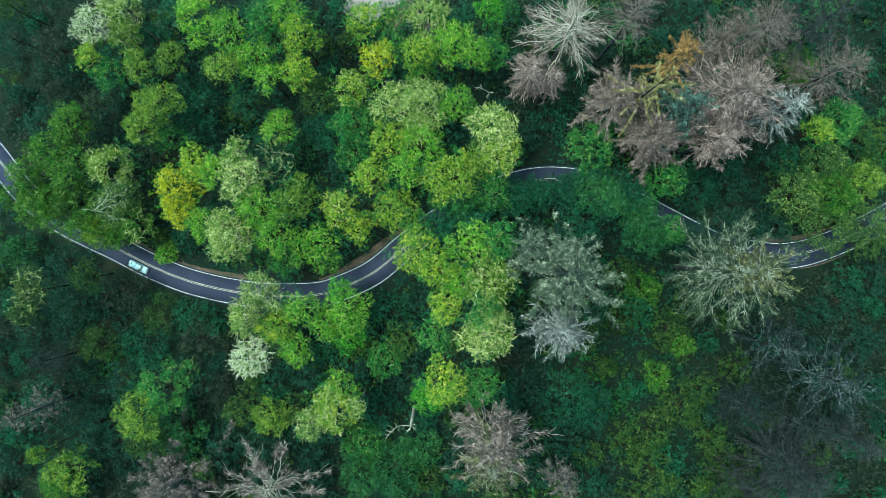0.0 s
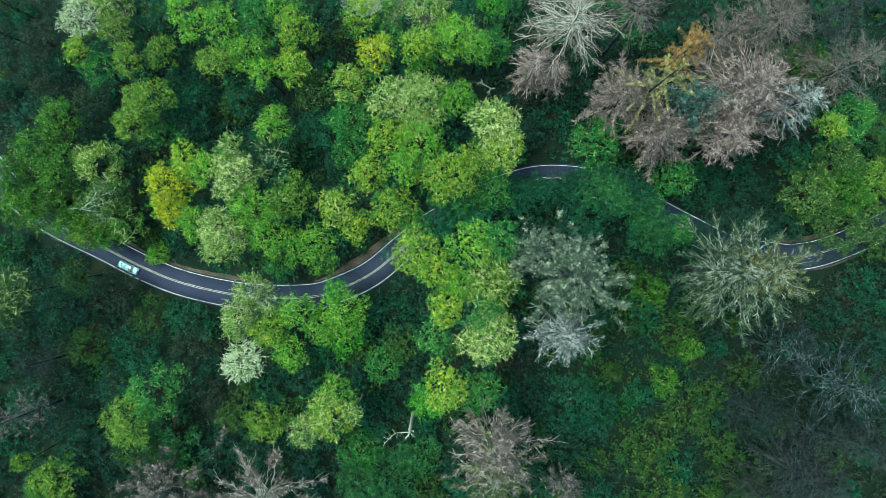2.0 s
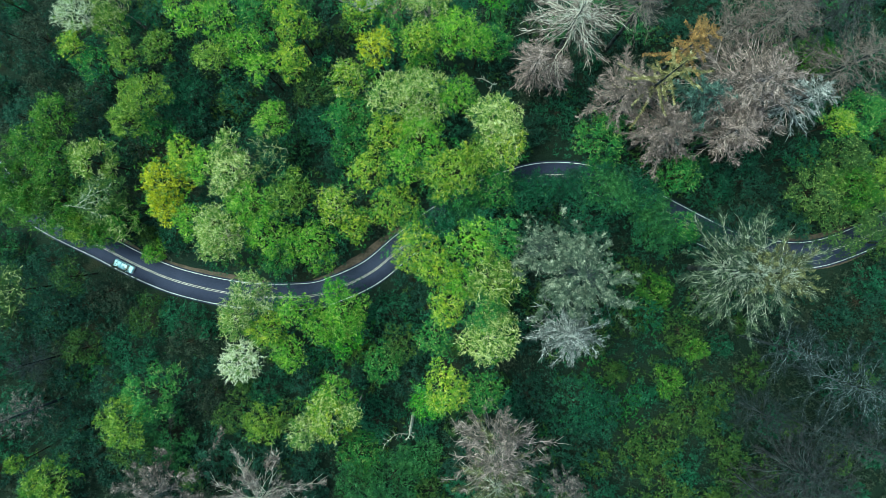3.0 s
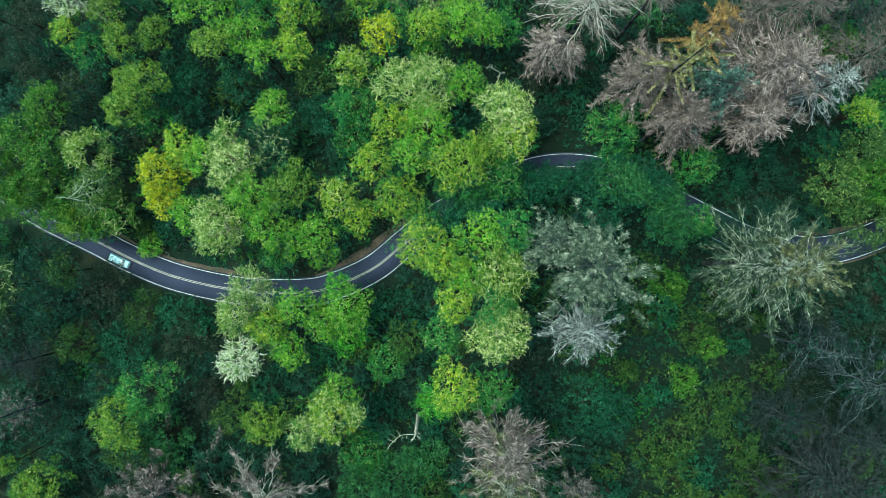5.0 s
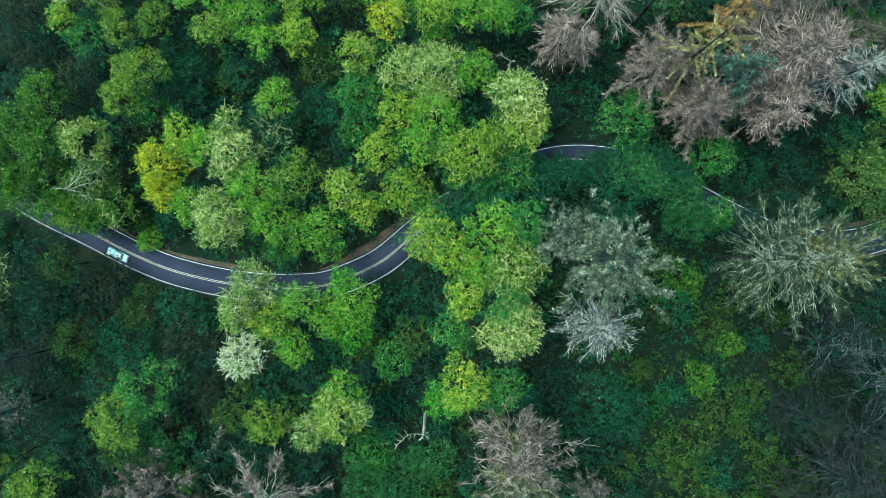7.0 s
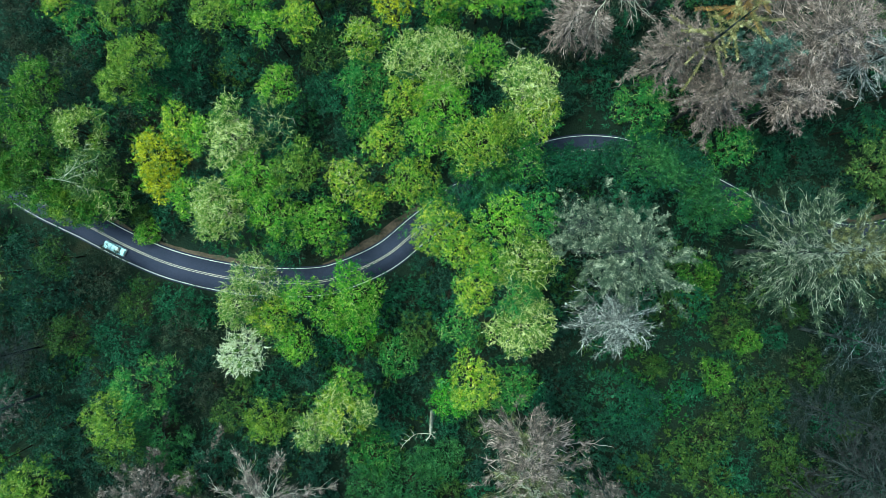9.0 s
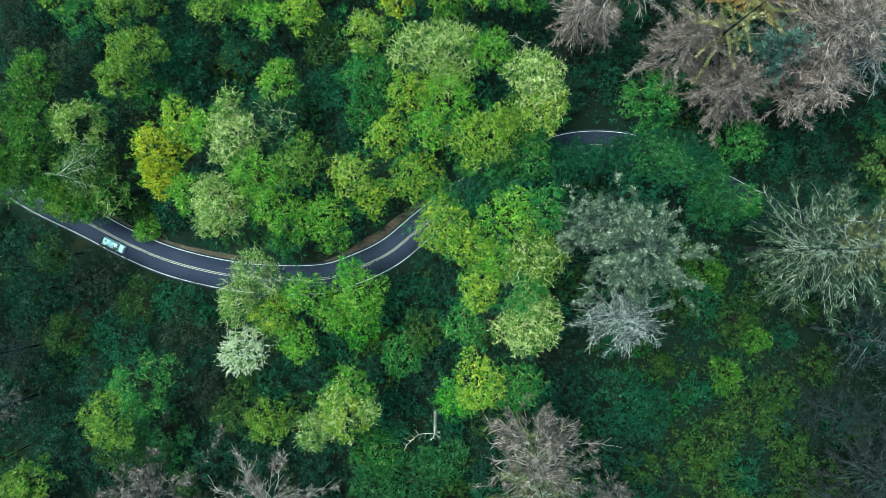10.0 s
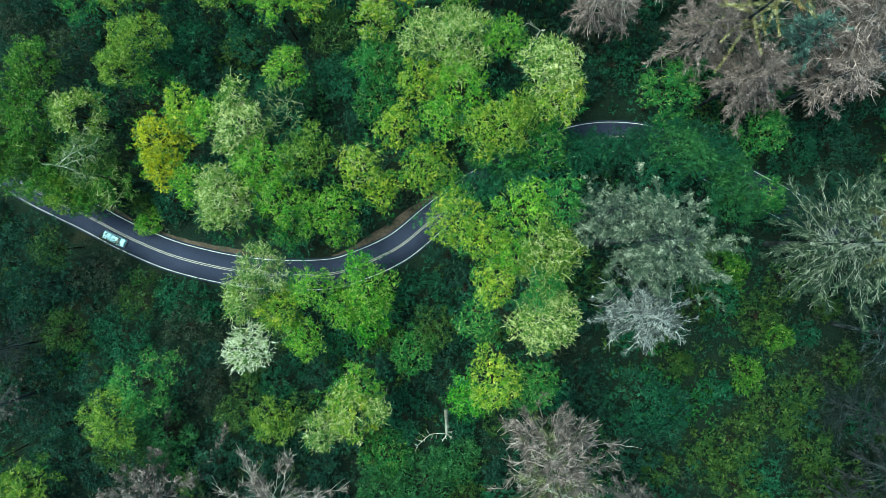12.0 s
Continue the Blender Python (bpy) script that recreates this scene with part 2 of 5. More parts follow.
def piece(name, shapes, mat, parent=None, label="", smooth=False):
    """One mesh object out of several (verts, faces) shapes, under its thing."""
    vs, fs, k = [], [], 0
    for v, f in shapes:
        vs.append(v)
        fs.append(np.asarray(f) + k)
        k += len(v)
    me = mesh_of(name, np.concatenate(vs), fs, mat)
    if smooth:
        me.polygons.foreach_set("use_smooth", np.ones(len(me.polygons), bool))
    ob = new(name, me)
    if parent is not None:
        ob.parent = parent
    if label:
        tagged(ob, label)
    return ob


def unit(v):
    return v / np.maximum(np.linalg.norm(v, axis=-1, keepdims=True), 1e-9)


def blades(root, way, length, width, rng, face=None):
    """Thin leaf blades: four corners each, from the root along way."""
    n = len(root)
    side = unit(np.cross(way, rng.normal(size=(n, 3)) if face is None else face)) * (width * 0.5)[:, None]
    bend = rng.normal(size=(n, 3)) * (length * 0.12)[:, None]
    tip = root + way * length[:, None]
    mid = root + way * (length * 0.5)[:, None] + bend
    v = np.stack([root, mid - side, tip, mid + side], 1).reshape(-1, 3)
    return v, np.arange(4 * n).reshape(-1, 4)


def spikes(root, way, length, width, rng, face=None):
    """Narrow pointed leaves: three corners each."""
    n = len(root)
    side = unit(np.cross(way, rng.normal(size=(n, 3)) if face is None else face)) * (width * 0.5)[:, None]
    v = np.stack([root - side, root + side, root + way * length[:, None]], 1).reshape(-1, 3)
    return v, np.arange(3 * n).reshape(-1, 3)


def tubes(paths, radii, sides=4):
    """Tapered limbs: paths (n, k, 3) and radii (n, k)."""
    paths, radii = np.asarray(paths, float), np.asarray(radii, float)
    n, k, _ = paths.shape
    along = unit(np.gradient(paths, axis=1))
    ref = np.where(np.abs(along[..., 2:3]) > 0.8, np.array([1.0, 0, 0]), np.array([0, 0, 1.0]))
    u = unit(np.cross(along, ref))
    w = np.cross(along, u)
    a = np.arange(sides) * 2 * np.pi / sides
    ring = paths[:, :, None] + radii[:, :, None, None] * (np.cos(a)[:, None] * u[:, :, None] + np.sin(a)[:, None] * w[:, :, None])
    i, j, s = np.meshgrid(np.arange(n), np.arange(k - 1), np.arange(sides), indexing="ij")
    at = lambda jj, ss: (i * k + jj) * sides + ss % sides
    q = np.stack([at(j, s), at(j, s + 1), at(j + 1, s + 1), at(j + 1, s)], -1).reshape(-1, 4)
    return ring.reshape(-1, 3), q


# ---- the lie of the land and the road
ROAD_LINE = [(-148.0, 51.8), (-139.0, 34.7), (-132.5, 26.8), (-123.3, 16.3), (-111.5, 7.9), (-95.4, 0.3), (-84.5, -5.0), (-71.8, -9.7), (-54.4, -13.0), (-37.3, -13.2), (-28.6, -10.9), (-19.5, -6.5), (-11.4, 0.2), (-3.1, 6.7), (0.3, 8.8), (10.6, 14.8), (20.5, 18.4), (27.2, 19.7), (34.0, 19.7), (40.2, 18.6), (48.6, 15.3), (57.5, 11.0), (70.7, 3.9), (78.9, 0.2), (91.5, -1.9), (97.3, -1.7), (102.7, -0.5), (110.1, 2.3), (118.9, 6.5), (128.5, 12.1), (139.3, 19.2)]


def slope(x, y):
    return 3.5 + 0.05 * x - 0.11 * y + 1.2 * np.sin(x / 23.0 + 1.0) * np.sin(y / 19.0)


def glide(pts, steps):
    """A smooth line through the points."""
    p = np.array(pts, float)
    p = np.vstack([2 * p[0] - p[1], p, 2 * p[-1] - p[-2]])
    t = np.linspace(0, 1, steps, endpoint=False)[:, None]
    out = []
    for a, b, c, d in zip(p[:-3], p[1:-2], p[2:-1], p[3:]):
        out.append(0.5 * (2 * b + (c - a) * t + (2 * a - 5 * b + 4 * c - d) * t * t + (3 * b - a - 3 * c + d) * t ** 3))
    return np.vstack(out + [p[-2:-1]])


ROAD = glide(ROAD_LINE, 10)
_gone = np.concatenate([[0], np.cumsum(np.linalg.norm(np.diff(ROAD, axis=0), axis=1))])
_even = np.arange(0, _gone[-1], 1.6)
ROAD = np.stack([np.interp(_even, _gone, ROAD[:, 0]), np.interp(_even, _gone, ROAD[:, 1])], 1)
_z = slope(ROAD[:, 0], ROAD[:, 1])
_k = np.ones(41) / 41
ROAD_Z = np.convolve(np.pad(_z, 20, mode="edge"), _k, "valid")


def off_road(x, y):
    """Distance from the road's middle, and the road's height there."""
    x, y = np.atleast_1d(np.asarray(x, float)), np.atleast_1d(np.asarray(y, float))
    best, high = np.full(x.shape, 1e9), np.zeros(x.shape)
    for (px, py), pz in zip(ROAD, ROAD_Z):
        d = np.hypot(x - px, y - py)
        near = d < best
        best, high = np.where(near, d, best), np.where(near, pz, high)
    return best, high


def ground_at(x, y):
    d, h = off_road(x, y)
    s = np.clip((d - 6.0) / 14.0, 0, 1)
    s = s * s * (3 - 2 * s)
    return h * (1 - s) + slope(np.atleast_1d(np.asarray(x, float)), np.atleast_1d(np.asarray(y, float))) * s


def sheet(name, xs, ys, mat, lift=0.0):
    X, Y = np.meshgrid(xs, ys, indexing="ij")
    near = (np.abs(X) < 260) & (np.abs(Y) < 260)
    Z = slope(np.clip(X, -260, 260), np.clip(Y, -260, 260))
    Z[near] = ground_at(X[near], Y[near])
    v = np.stack([X, Y, Z + lift], -1).reshape(-1, 3)
    i, j = np.meshgrid(np.arange(len(xs) - 1), np.arange(len(ys) - 1), indexing="ij")
    k = i * len(ys) + j
    q = np.stack([k, k + len(ys), k + len(ys) + 1, k + 1], -1).reshape(-1, 4)
    return v, q


_far = np.array([180, 220, 280, 400, 700, 1300, 2500.0])
_xs = np.concatenate([-_far[::-1], np.arange(-150, 151, 2.5), _far])
_ys = np.concatenate([-_far[::-1], np.arange(-110, 111, 2.5), _far])
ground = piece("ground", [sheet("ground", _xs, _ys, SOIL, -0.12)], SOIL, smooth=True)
tagged(ground, "dark leaf-littered forest floor under the trees", "ground", kind="structure")


def ribbon(offset_a, offset_b, lift, start=0, stop=None, thick=0.0):
    """A strip along the road between two offsets from its middle (left is plus)."""
    p, z = ROAD[start:stop], ROAD_Z[start:stop]
    t = unit(np.gradient(p, axis=0))
    nrm = np.stack([-t[:, 1], t[:, 0]], 1)
    a = np.column_stack([p + nrm * offset_a, z + lift])
    b = np.column_stack([p + nrm * offset_b, z + lift])
    n = len(p)
    rows = [a, b]
    if thick:
        drop = np.array([0, 0, thick])
        rows = [a - drop, a, b, b - drop]
    v = np.concatenate(rows)
    q = []
    for r in range(len(rows) - 1):
        i = np.arange(n - 1)
        q.append(np.stack([r * n + i, (r + 1) * n + i, (r + 1) * n + i + 1, r * n + i + 1], -1))
    return v, np.concatenate(q)


road = piece("road", [ribbon(3.95, -3.95, 0.06, thick=0.3)], ASPHALT)
tagged(road, "dark grey asphalt two-lane road winding through forest", "road", kind="structure")
for _side, _name in ((3.5, "far"), (-3.5, "near")):
    _m = piece("edge_line", [ribbon(_side + 0.065, _side - 0.065, 0.068)], WHITE_LINE, road, "painted white edge line")
for _side in (0.19, -0.19):
    _m = piece("centre_line", [ribbon(_side + 0.055, _side - 0.055, 0.068)], YELLOW_LINE, road, "painted yellow centre line")


def ragged(a, b, lift, start, stop, seed):
    """A strip of bare soil along the road with an uneven outer edge."""
    v, q = ribbon(a, b, lift, start, stop)
    n = len(v) // 2
    rng = np.random.default_rng(seed)
    t = unit(v[n:] - v[:n])
    taper = np.sin(np.linspace(0.02, np.pi - 0.02, n))
    v[n:] = v[:n] + t * (abs(b - a) * (0.25 + 0.75 * taper) * (1 + 0.25 * np.convolve(rng.normal(size=n + 4), np.ones(5) / 3, "valid")))[:, None]
    v[n:, 2] -= 0.03
    return v, q


def along_road(x):
    return int(np.argmin(np.abs(ROAD[:, 0] - x)))


for _x0, _x1, _wide in ((-100, -84, 1.6), (-82, -46, 1.4), (-34, -5, 1.8), (84, 112, 1.2)):
    verge = piece("verge", [ragged(3.9, 3.9 + _wide, -0.005, along_road(_x0), along_road(_x1), int(_x0 + 300))], RED_SOIL, road, "bare reddish-brown soil verge")
for _x0, _x1, _wide in ((98, 112, 0.5),):
    verge = piece("verge", [ragged(-3.9, -3.9 - _wide, -0.005, along_road(_x0), along_road(_x1), 5)], RED_SOIL, road, "bare reddish-brown soil verge")


# ---- vegetation
SEED = [100]
CROWNS = []


def next_rng():
    SEED[0] += 1
    return np.random.default_rng(SEED[0])


def thing(name, x, y, z, label, category, group=""):
    ob = new(name)
    ob.location = (x, y, z)
    ob.empty_display_size = 0.5
    return tagged(ob, label, category, group)


def crown_lobes(R, depth, rng, uneven=1.0):
    """Centres and radii of the rounded masses that make up a crown of uneven outline, round its axis; the top is at height 0."""
    spots = []
    want = int(np.clip(8 + 0.8 * R * R, 10, 44))
    lean, swell = rng.uniform(0, 2 * np.pi, 3), rng.uniform(0.04, 0.14)
    for _ in range(700):
        if len(spots) >= want:
            break
        r = min(R * rng.uniform(0.18, 0.34), 2.1)
        a = rng.uniform(0, 2 * np.pi)
        edge = R * (1 + uneven * swell * math.sin(2 * a + lean[0]) + 0.08 * math.sin(3 * a + lean[1]) + 0.06 * math.sin(5 * a + lean[2]))
        d = (edge - 0.75 * r) * math.sqrt(rng.uniform())
        x, y = d * math.cos(a), d * math.sin(a)
        if all(math.hypot(x - s[0], y - s[1]) > 0.7 * (r + s[3]) for s in spots):
            fall = depth * (d / edge) ** 2.2 * 0.9 + rng.uniform(0, 0.34) * depth
            spots.append((x, y, -r - fall, r))
    return np.array(spots)


def foliage(lobes, rng, per=1.0, length=0.56, width=0.115, lift=0.3, many=14, puff=0.42):
    """Rounded tufts of pointed leaves all over the lobes, and broader leaves inside them."""
    c, r = lobes[:, :3], lobes[:, 3]
    counts = np.maximum((per * 10.5 * r * r).astype(int), 6)
    which = np.repeat(np.arange(len(r)), counts)
    d = rng.normal(size=(len(which), 3))
    d[:, 2] = np.abs(d[:, 2]) * np.where(rng.uniform(size=len(d)) < 0.93, 1, -0.5)
    d = unit(d)
    ph = rng.uniform(0, 6.28, (len(r), 3))[which]
    wob = 1 + 0.2 * np.sin(4.3 * d[:, 0] + ph[:, 0]) * np.sin(3.9 * d[:, 1] + ph[:, 1]) + 0.1 * np.sin(9 * d[:, 1] + 7 * d[:, 0] + ph[:, 2]) + rng.normal(size=len(d)) * 0.1
    spot = c[which] + d * (r[which] * wob)[:, None] * np.array([1.02, 1.02, 1.05])
    n = len(spot) * many
    out = np.repeat(d, many, 0)
    away = unit(rng.normal(size=(n, 3)) + 0.9 * out + np.array([0, 0, 0.35]))
    size = np.repeat(puff * rng.uniform(0.6, 1.35, len(spot)), many) * rng.uniform(0.45, 1.0, n)
    root = np.repeat(spot, many, 0) + away * size[:, None]
    way = unit(out * 0.3 + away * 0.35 + rng.normal(size=(n, 3)) * 0.75 + np.array([0, 0, 0.5 * lift]))
    face = away * 0.8 + out * 0.6 + rng.normal(size=(n, 3)) * 0.35
    outer = spikes(root, way, length * rng.uniform(0.5, 1.45, n), width * rng.uniform(0.6, 1.4, n), rng, face)
    m = len(spot) * 2
    root = np.repeat(c[which] + d * (r[which] * wob * 0.74)[:, None], 2, 0) + rng.normal(size=(m, 3)) * 0.3
    way = unit(rng.normal(size=(m, 3)) * np.array([1, 1, 0.45]))
    inner = blades(root, way, rng.uniform(0.45, 0.9, m), rng.uniform(0.22, 0.42, m), rng, np.repeat(d, 2, 0) + rng.normal(size=(m, 3)) * 0.4)
    return [outer, inner]


def limbs(lobes, rng, foot, girth):
    """A trunk and its limbs, from the foot (below, at height -foot) into the lobes."""
    top = np.array([lobes[:, 0].mean() * 0.4, lobes[:, 1].mean() * 0.4, lobes[:, 2].mean()])
    k = np.linspace(0, 1, 6)[:, None]
    trunk = np.array([0, 0, -foot]) * (1 - k) + top * k + np.column_stack([np.sin(k * 5) * 0.25, np.cos(k * 4) * 0.2, 0 * k])
    parts = [tubes(trunk[None], np.linspace(girth, girth * 0.35, 6)[None], 7)]
    s = 0.62 * np.linspace(0, 1, 4)[None, :, None]
    arms = trunk[3] * (1 - s) + lobes[:, None, :3] * s + np.stack([0 * s[..., 0], 0 * s[..., 0], -np.sin(s[..., 0] * np.pi) * 0.8], -1)
    parts.append(tubes(arms, np.linspace(girth * 0.42, girth * 0.1, 4)[None].repeat(len(lobes), 0), 3))
    return parts


def twig_sprays(lobes, rng, share, length=1.05, width=0.1):
    """Pale twigs and shoots that fork and curl out of the leaves."""
    c, r = lobes[:, :3], lobes[:, 3]
    counts = np.maximum((share * 11 * r * r).astype(int), 1)
    which = np.repeat(np.arange(len(r)), counts)
    d = rng.normal(size=(len(which), 3))
    d[:, 2] = np.abs(d[:, 2]) + 0.2
    d = unit(d)
    at = c[which] + d * (r[which] * rng.uniform(0.9, 1.12, len(which)))[:, None] * np.array([1.06, 1.06, 0.88])
    n = len(at)
    way = unit(d * 0.6 + rng.normal(size=(n, 3)) * 0.75)
    L = length * rng.uniform(0.4, 1.3, n)
    shapes = []
    for joint in range(3):
        shapes.append(spikes(at - way * 0.05, way, L * 0.62, width * (1 - 0.2 * joint) * np.ones(n), rng))
        side = unit(way + rng.normal(size=(n, 3)) * 0.9)
        shapes.append(spikes(at + way * (L * 0.2)[:, None], side, L * rng.uniform(0.25, 0.55, n), width * 0.85 * np.ones(n), rng))
        at = at + way * (L * 0.42)[:, None]
        way = unit(way + rng.normal(size=(n, 3)) * 0.55)
    return shapes


def bare_limbs(lobes, rng, arms, girth):
    """Crooked bare limbs that reach out of each lobe and fork."""
    c, r = lobes[:, :3], lobes[:, 3]
    which = np.repeat(np.arange(len(r)), arms)
    n = len(which)
    d = rng.normal(size=(n, 3))
    d[:, 2] = np.abs(d[:, 2]) * 0.8
    d = unit(d)
    q = np.linspace(0, 1, 6)
    path = c[which][:, None] + d[:, None] * (r[which][:, None] * 1.33 * q)[..., None] + np.cumsum(rng.normal(size=(n, 6, 3)), 1) * 0.1 * r[which][:, None, None] * (q > 0)[None, :, None]
    shapes = [tubes(path, girth * np.linspace(1, 0.5, 6)[None].repeat(n, 0), 3)]
    for j in (2, 3, 4, 5):
        w = unit(d + rng.normal(size=(n, 3)) * 0.8) * (r[which] * rng.uniform(0.25, 0.5, n))[:, None]
        p = path[:, j][:, None] + w[:, None] * np.linspace(0, 1, 4)[None, :, None] + np.cumsum(rng.normal(size=(n, 4, 3)), 1) * 0.05 * (np.arange(4) > 0)[None, :, None]
        shapes.append(tubes(p, girth * 0.7 * np.linspace(1, 0.5, 4)[None].repeat(n, 0), 3))
    return shapes


# Hue of each lower crown: darker, so shade between crowns is painted in.
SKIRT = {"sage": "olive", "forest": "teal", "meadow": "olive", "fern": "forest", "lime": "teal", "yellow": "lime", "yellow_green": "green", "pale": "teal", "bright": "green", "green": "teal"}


def broadleaf(x, y, top, R, hue, label, twigs=0.0, depth=1.35, per=1.0, group="forest trees", leaf=(0.44, 0.105, 15), name="broadleaf_tree"):
    """A broadleaved tree: crown top at height top, crown radius R. Fresh leaves above, a skirt of greener leaves below,
    darkened to paint in the crown's shade.
    """
    rng = next_rng()
    foot = float(ground_at(x, y)[0])
    top = max(top, foot + 1.5 + 0.9 * R)
    tree = thing(name, x, y, foot, label, "tree", group)
    lobes = crown_lobes(0.88 * R, min(R * 1.05 * depth, 0.8 * (top - foot)), rng)
    lobes[:, 2] += top - foot
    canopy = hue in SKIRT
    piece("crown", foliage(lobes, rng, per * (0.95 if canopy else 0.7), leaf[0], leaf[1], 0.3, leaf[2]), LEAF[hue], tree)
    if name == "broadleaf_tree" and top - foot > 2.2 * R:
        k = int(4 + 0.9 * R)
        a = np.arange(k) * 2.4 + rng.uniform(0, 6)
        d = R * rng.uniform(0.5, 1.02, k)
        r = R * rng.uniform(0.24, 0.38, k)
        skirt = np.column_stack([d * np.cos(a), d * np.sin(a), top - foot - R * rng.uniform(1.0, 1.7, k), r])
        piece("lower_crown", foliage(skirt, rng, 0.17 * per), LEAF[SKIRT.get(hue, "dark")], tree, "lower leaves in a darker green that imitates shade")
    piece("trunk", limbs(lobes, rng, 0.3, max(0.12, 0.032 * R + 0.004 * (top - foot))), GREY_BARK if hue == "pale" else BARK, tree)
    if canopy or twigs:
        share = 1.5 * twigs + (1.1 if hue == "pale" else 1.0 if hue in ("lime", "yellow_green", "yellow", "fern") else 0.4 if canopy else 0.0)
        tagged(piece("twig_cover", twig_sprays(lobes, rng, share, 1.2 if hue == "pale" else 0.9, 0.125 if hue == "pale" else 0.085) + (bare_limbs(lobes, rng, 3, 0.08) if twigs >= 0.25 else []), LEAF["cream" if twigs >= 0.2 or hue == "pale" else "green" if hue == "forest" else "sprout" if canopy else "meadow"], tree, "pale twigs and young shoots"), kind="stuff")
    CROWNS.append((x, y, R))
    return tree


def lichen_tree(x, y, top, R, label):
    """A tree whose nearly bare white twigs stand over a little foliage."""
    rng = next_rng()
    foot = float(ground_at(x, y)[0])
    tree = thing("lichen_tree", x, y, foot, label, "tree", "forest trees")
    lobes = crown_lobes(R, R * 0.9, rng, 0.3)
    lobes[:, 2] += top - foot
    tagged(piece("twig_cover", bare_limbs(lobes, rng, 7, 0.11) + twig_sprays(lobes, rng, 1.3, 1.3, 0.17), LEAF["white"], tree, "white lichen-covered bare twigs"), kind="stuff")
    small = lobes.copy()
    small[:, 3] *= 0.6
    piece("crown", foliage(small, rng, 0.6), LEAF["pale"], tree, "sparse pale green leaves")
    piece("trunk", limbs(lobes, rng, 0.3, 0.3), PALE_BARK, tree)
    CROWNS.append((x, y, R))
    return tree


def conifer(x, y, top, R, hue, label, bark=None, crown=0.7, fuzz=1.0, whorls=20, arms=8, droop=0.25, round_top=0.6, single=False, stout=0.75, plume=1.0, fork=3, kinks=0.045, even=1.25, comb=0.0, tuft=0.0, spur=1.0, tip=None):
    """A tall conifer: whorls of long arms down a straight trunk, each fringed with twigs and needles."""
    rng = next_rng()
    foot = float(ground_at(x, y)[0])
    high = top - foot
    tree = thing("conifer_tree", x, y, foot, label, "tree", "tall conifers")
    bark = bark or GREY_BARK
    k = np.linspace(0, 1, 9)[:, None]
    trunk = np.array([0, 0, -0.4]) * (1 - k) + np.array([0, 0, high]) * k
    # The trunk's near-black colour stands in for shade below the crown.
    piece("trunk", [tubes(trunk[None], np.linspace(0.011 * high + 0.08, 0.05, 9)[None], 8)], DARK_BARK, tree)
    n = int(whorls * arms * 0.8)
    level = np.clip(np.linspace(0.0, 1.0, n) ** even + rng.normal(size=n) * 0.012, 0.004, 1)
    z0 = high - level * high * crown
    reach = R * (level ** round_top) * rng.uniform(0.42, 1.15, n)
    reach = np.where(level > 0.75, reach * rng.uniform(0.6, 1.0, n), reach) + 0.5
    ang = np.arange(n) * 2.39996 + rng.normal(size=n) * 0.35
    out = np.stack([np.cos(ang), np.sin(ang), 0 * ang], 1)
    rise = 0.7 * (1 - level) ** 2 - 0.05
    s = np.linspace(0, 1, 8)
    sway = np.cross(out, np.array([0, 0, 1.0])) * rng.normal(size=(n, 1)) * 0.2
    path = out[:, None] * (reach[:, None] * s)[..., None] + sway[:, None] * (reach[:, None] * s ** 2)[..., None]
    kink = rng.normal(size=(n, 8, 3)) * kinks * reach[:, None, None]
    kink[:, 0] = 0
    path = path + np.cumsum(kink, 1) * 0.6
    path[..., 2] += z0[:, None] + reach[:, None] * (rise[:, None] * s - droop * s ** 2 + 0.10 * s ** 4)
    thick = stout * (0.045 + 0.012 * reach)[:, None] * np.linspace(1, 0.35, 8)
    if single:
        for i in range(n):
            piece("branch", [tubes(path[i:i + 1], thick[i:i + 1], 4)], bark, tree)
    else:
        piece("branchwork", [tubes(path, thick, 3)], bark, tree)
    # bare side limbs that fork off the arms
    if fork:
        own = np.repeat(np.arange(n), fork)
        fu = rng.uniform(0.3, 0.92, len(own))
        fs = np.clip((fu * 7).astype(int), 0, 6)
        base = path[own, fs]
        ahead = unit(path[own, fs + 1] - path[own, fs])
        to_side = np.cross(ahead, np.array([0, 0, 1.0])) * np.where(rng.uniform(size=len(own)) < 0.5, 1, -1)[:, None]
        go = unit(ahead + 0.75 * to_side + rng.normal(size=ahead.shape) * 0.2)
        far = spur * (reach[own] * rng.uniform(0.12, 0.36, len(own)) + 0.3)
        q = np.linspace(0, 1, 4)
        curl = rng.uniform(-0.55, 0.55, len(own))
        side_path = base[:, None] + go[:, None] * (far[:, None] * q)[..., None] + ahead[:, None] * (far[:, None] * 0.3 * q ** 2)[..., None] + np.cumsum(rng.normal(size=(len(own), 4, 3)), 1) * 0.06 * far[:, None, None] * (q > 0)[None, :, None] + to_side[:, None] * (curl[:, None] * far[:, None] * q ** 2)[..., None]
        side_path[..., 2] += 0.1 * far[:, None] * q
        tagged(piece("fork_growth", [tubes(side_path, stout * 0.6 * (0.05 + 0.011 * reach[own])[:, None] * np.linspace(1, 0.4, 4), 3)], bark, tree), kind="stuff")
    # plumes of twigs close along each arm, and needles on the twigs
    per = np.maximum((reach * 3.6 * fuzz).astype(int), 3)
    which = np.repeat(np.arange(n), per)
    u = rng.uniform(0.18, 1.0, len(which)) ** 0.7
    if tuft > 0:
        # foliage gathered in a few clumps along each arm
        clump = rng.uniform(0.25, 1.0, (n, 4)) ** 0.8
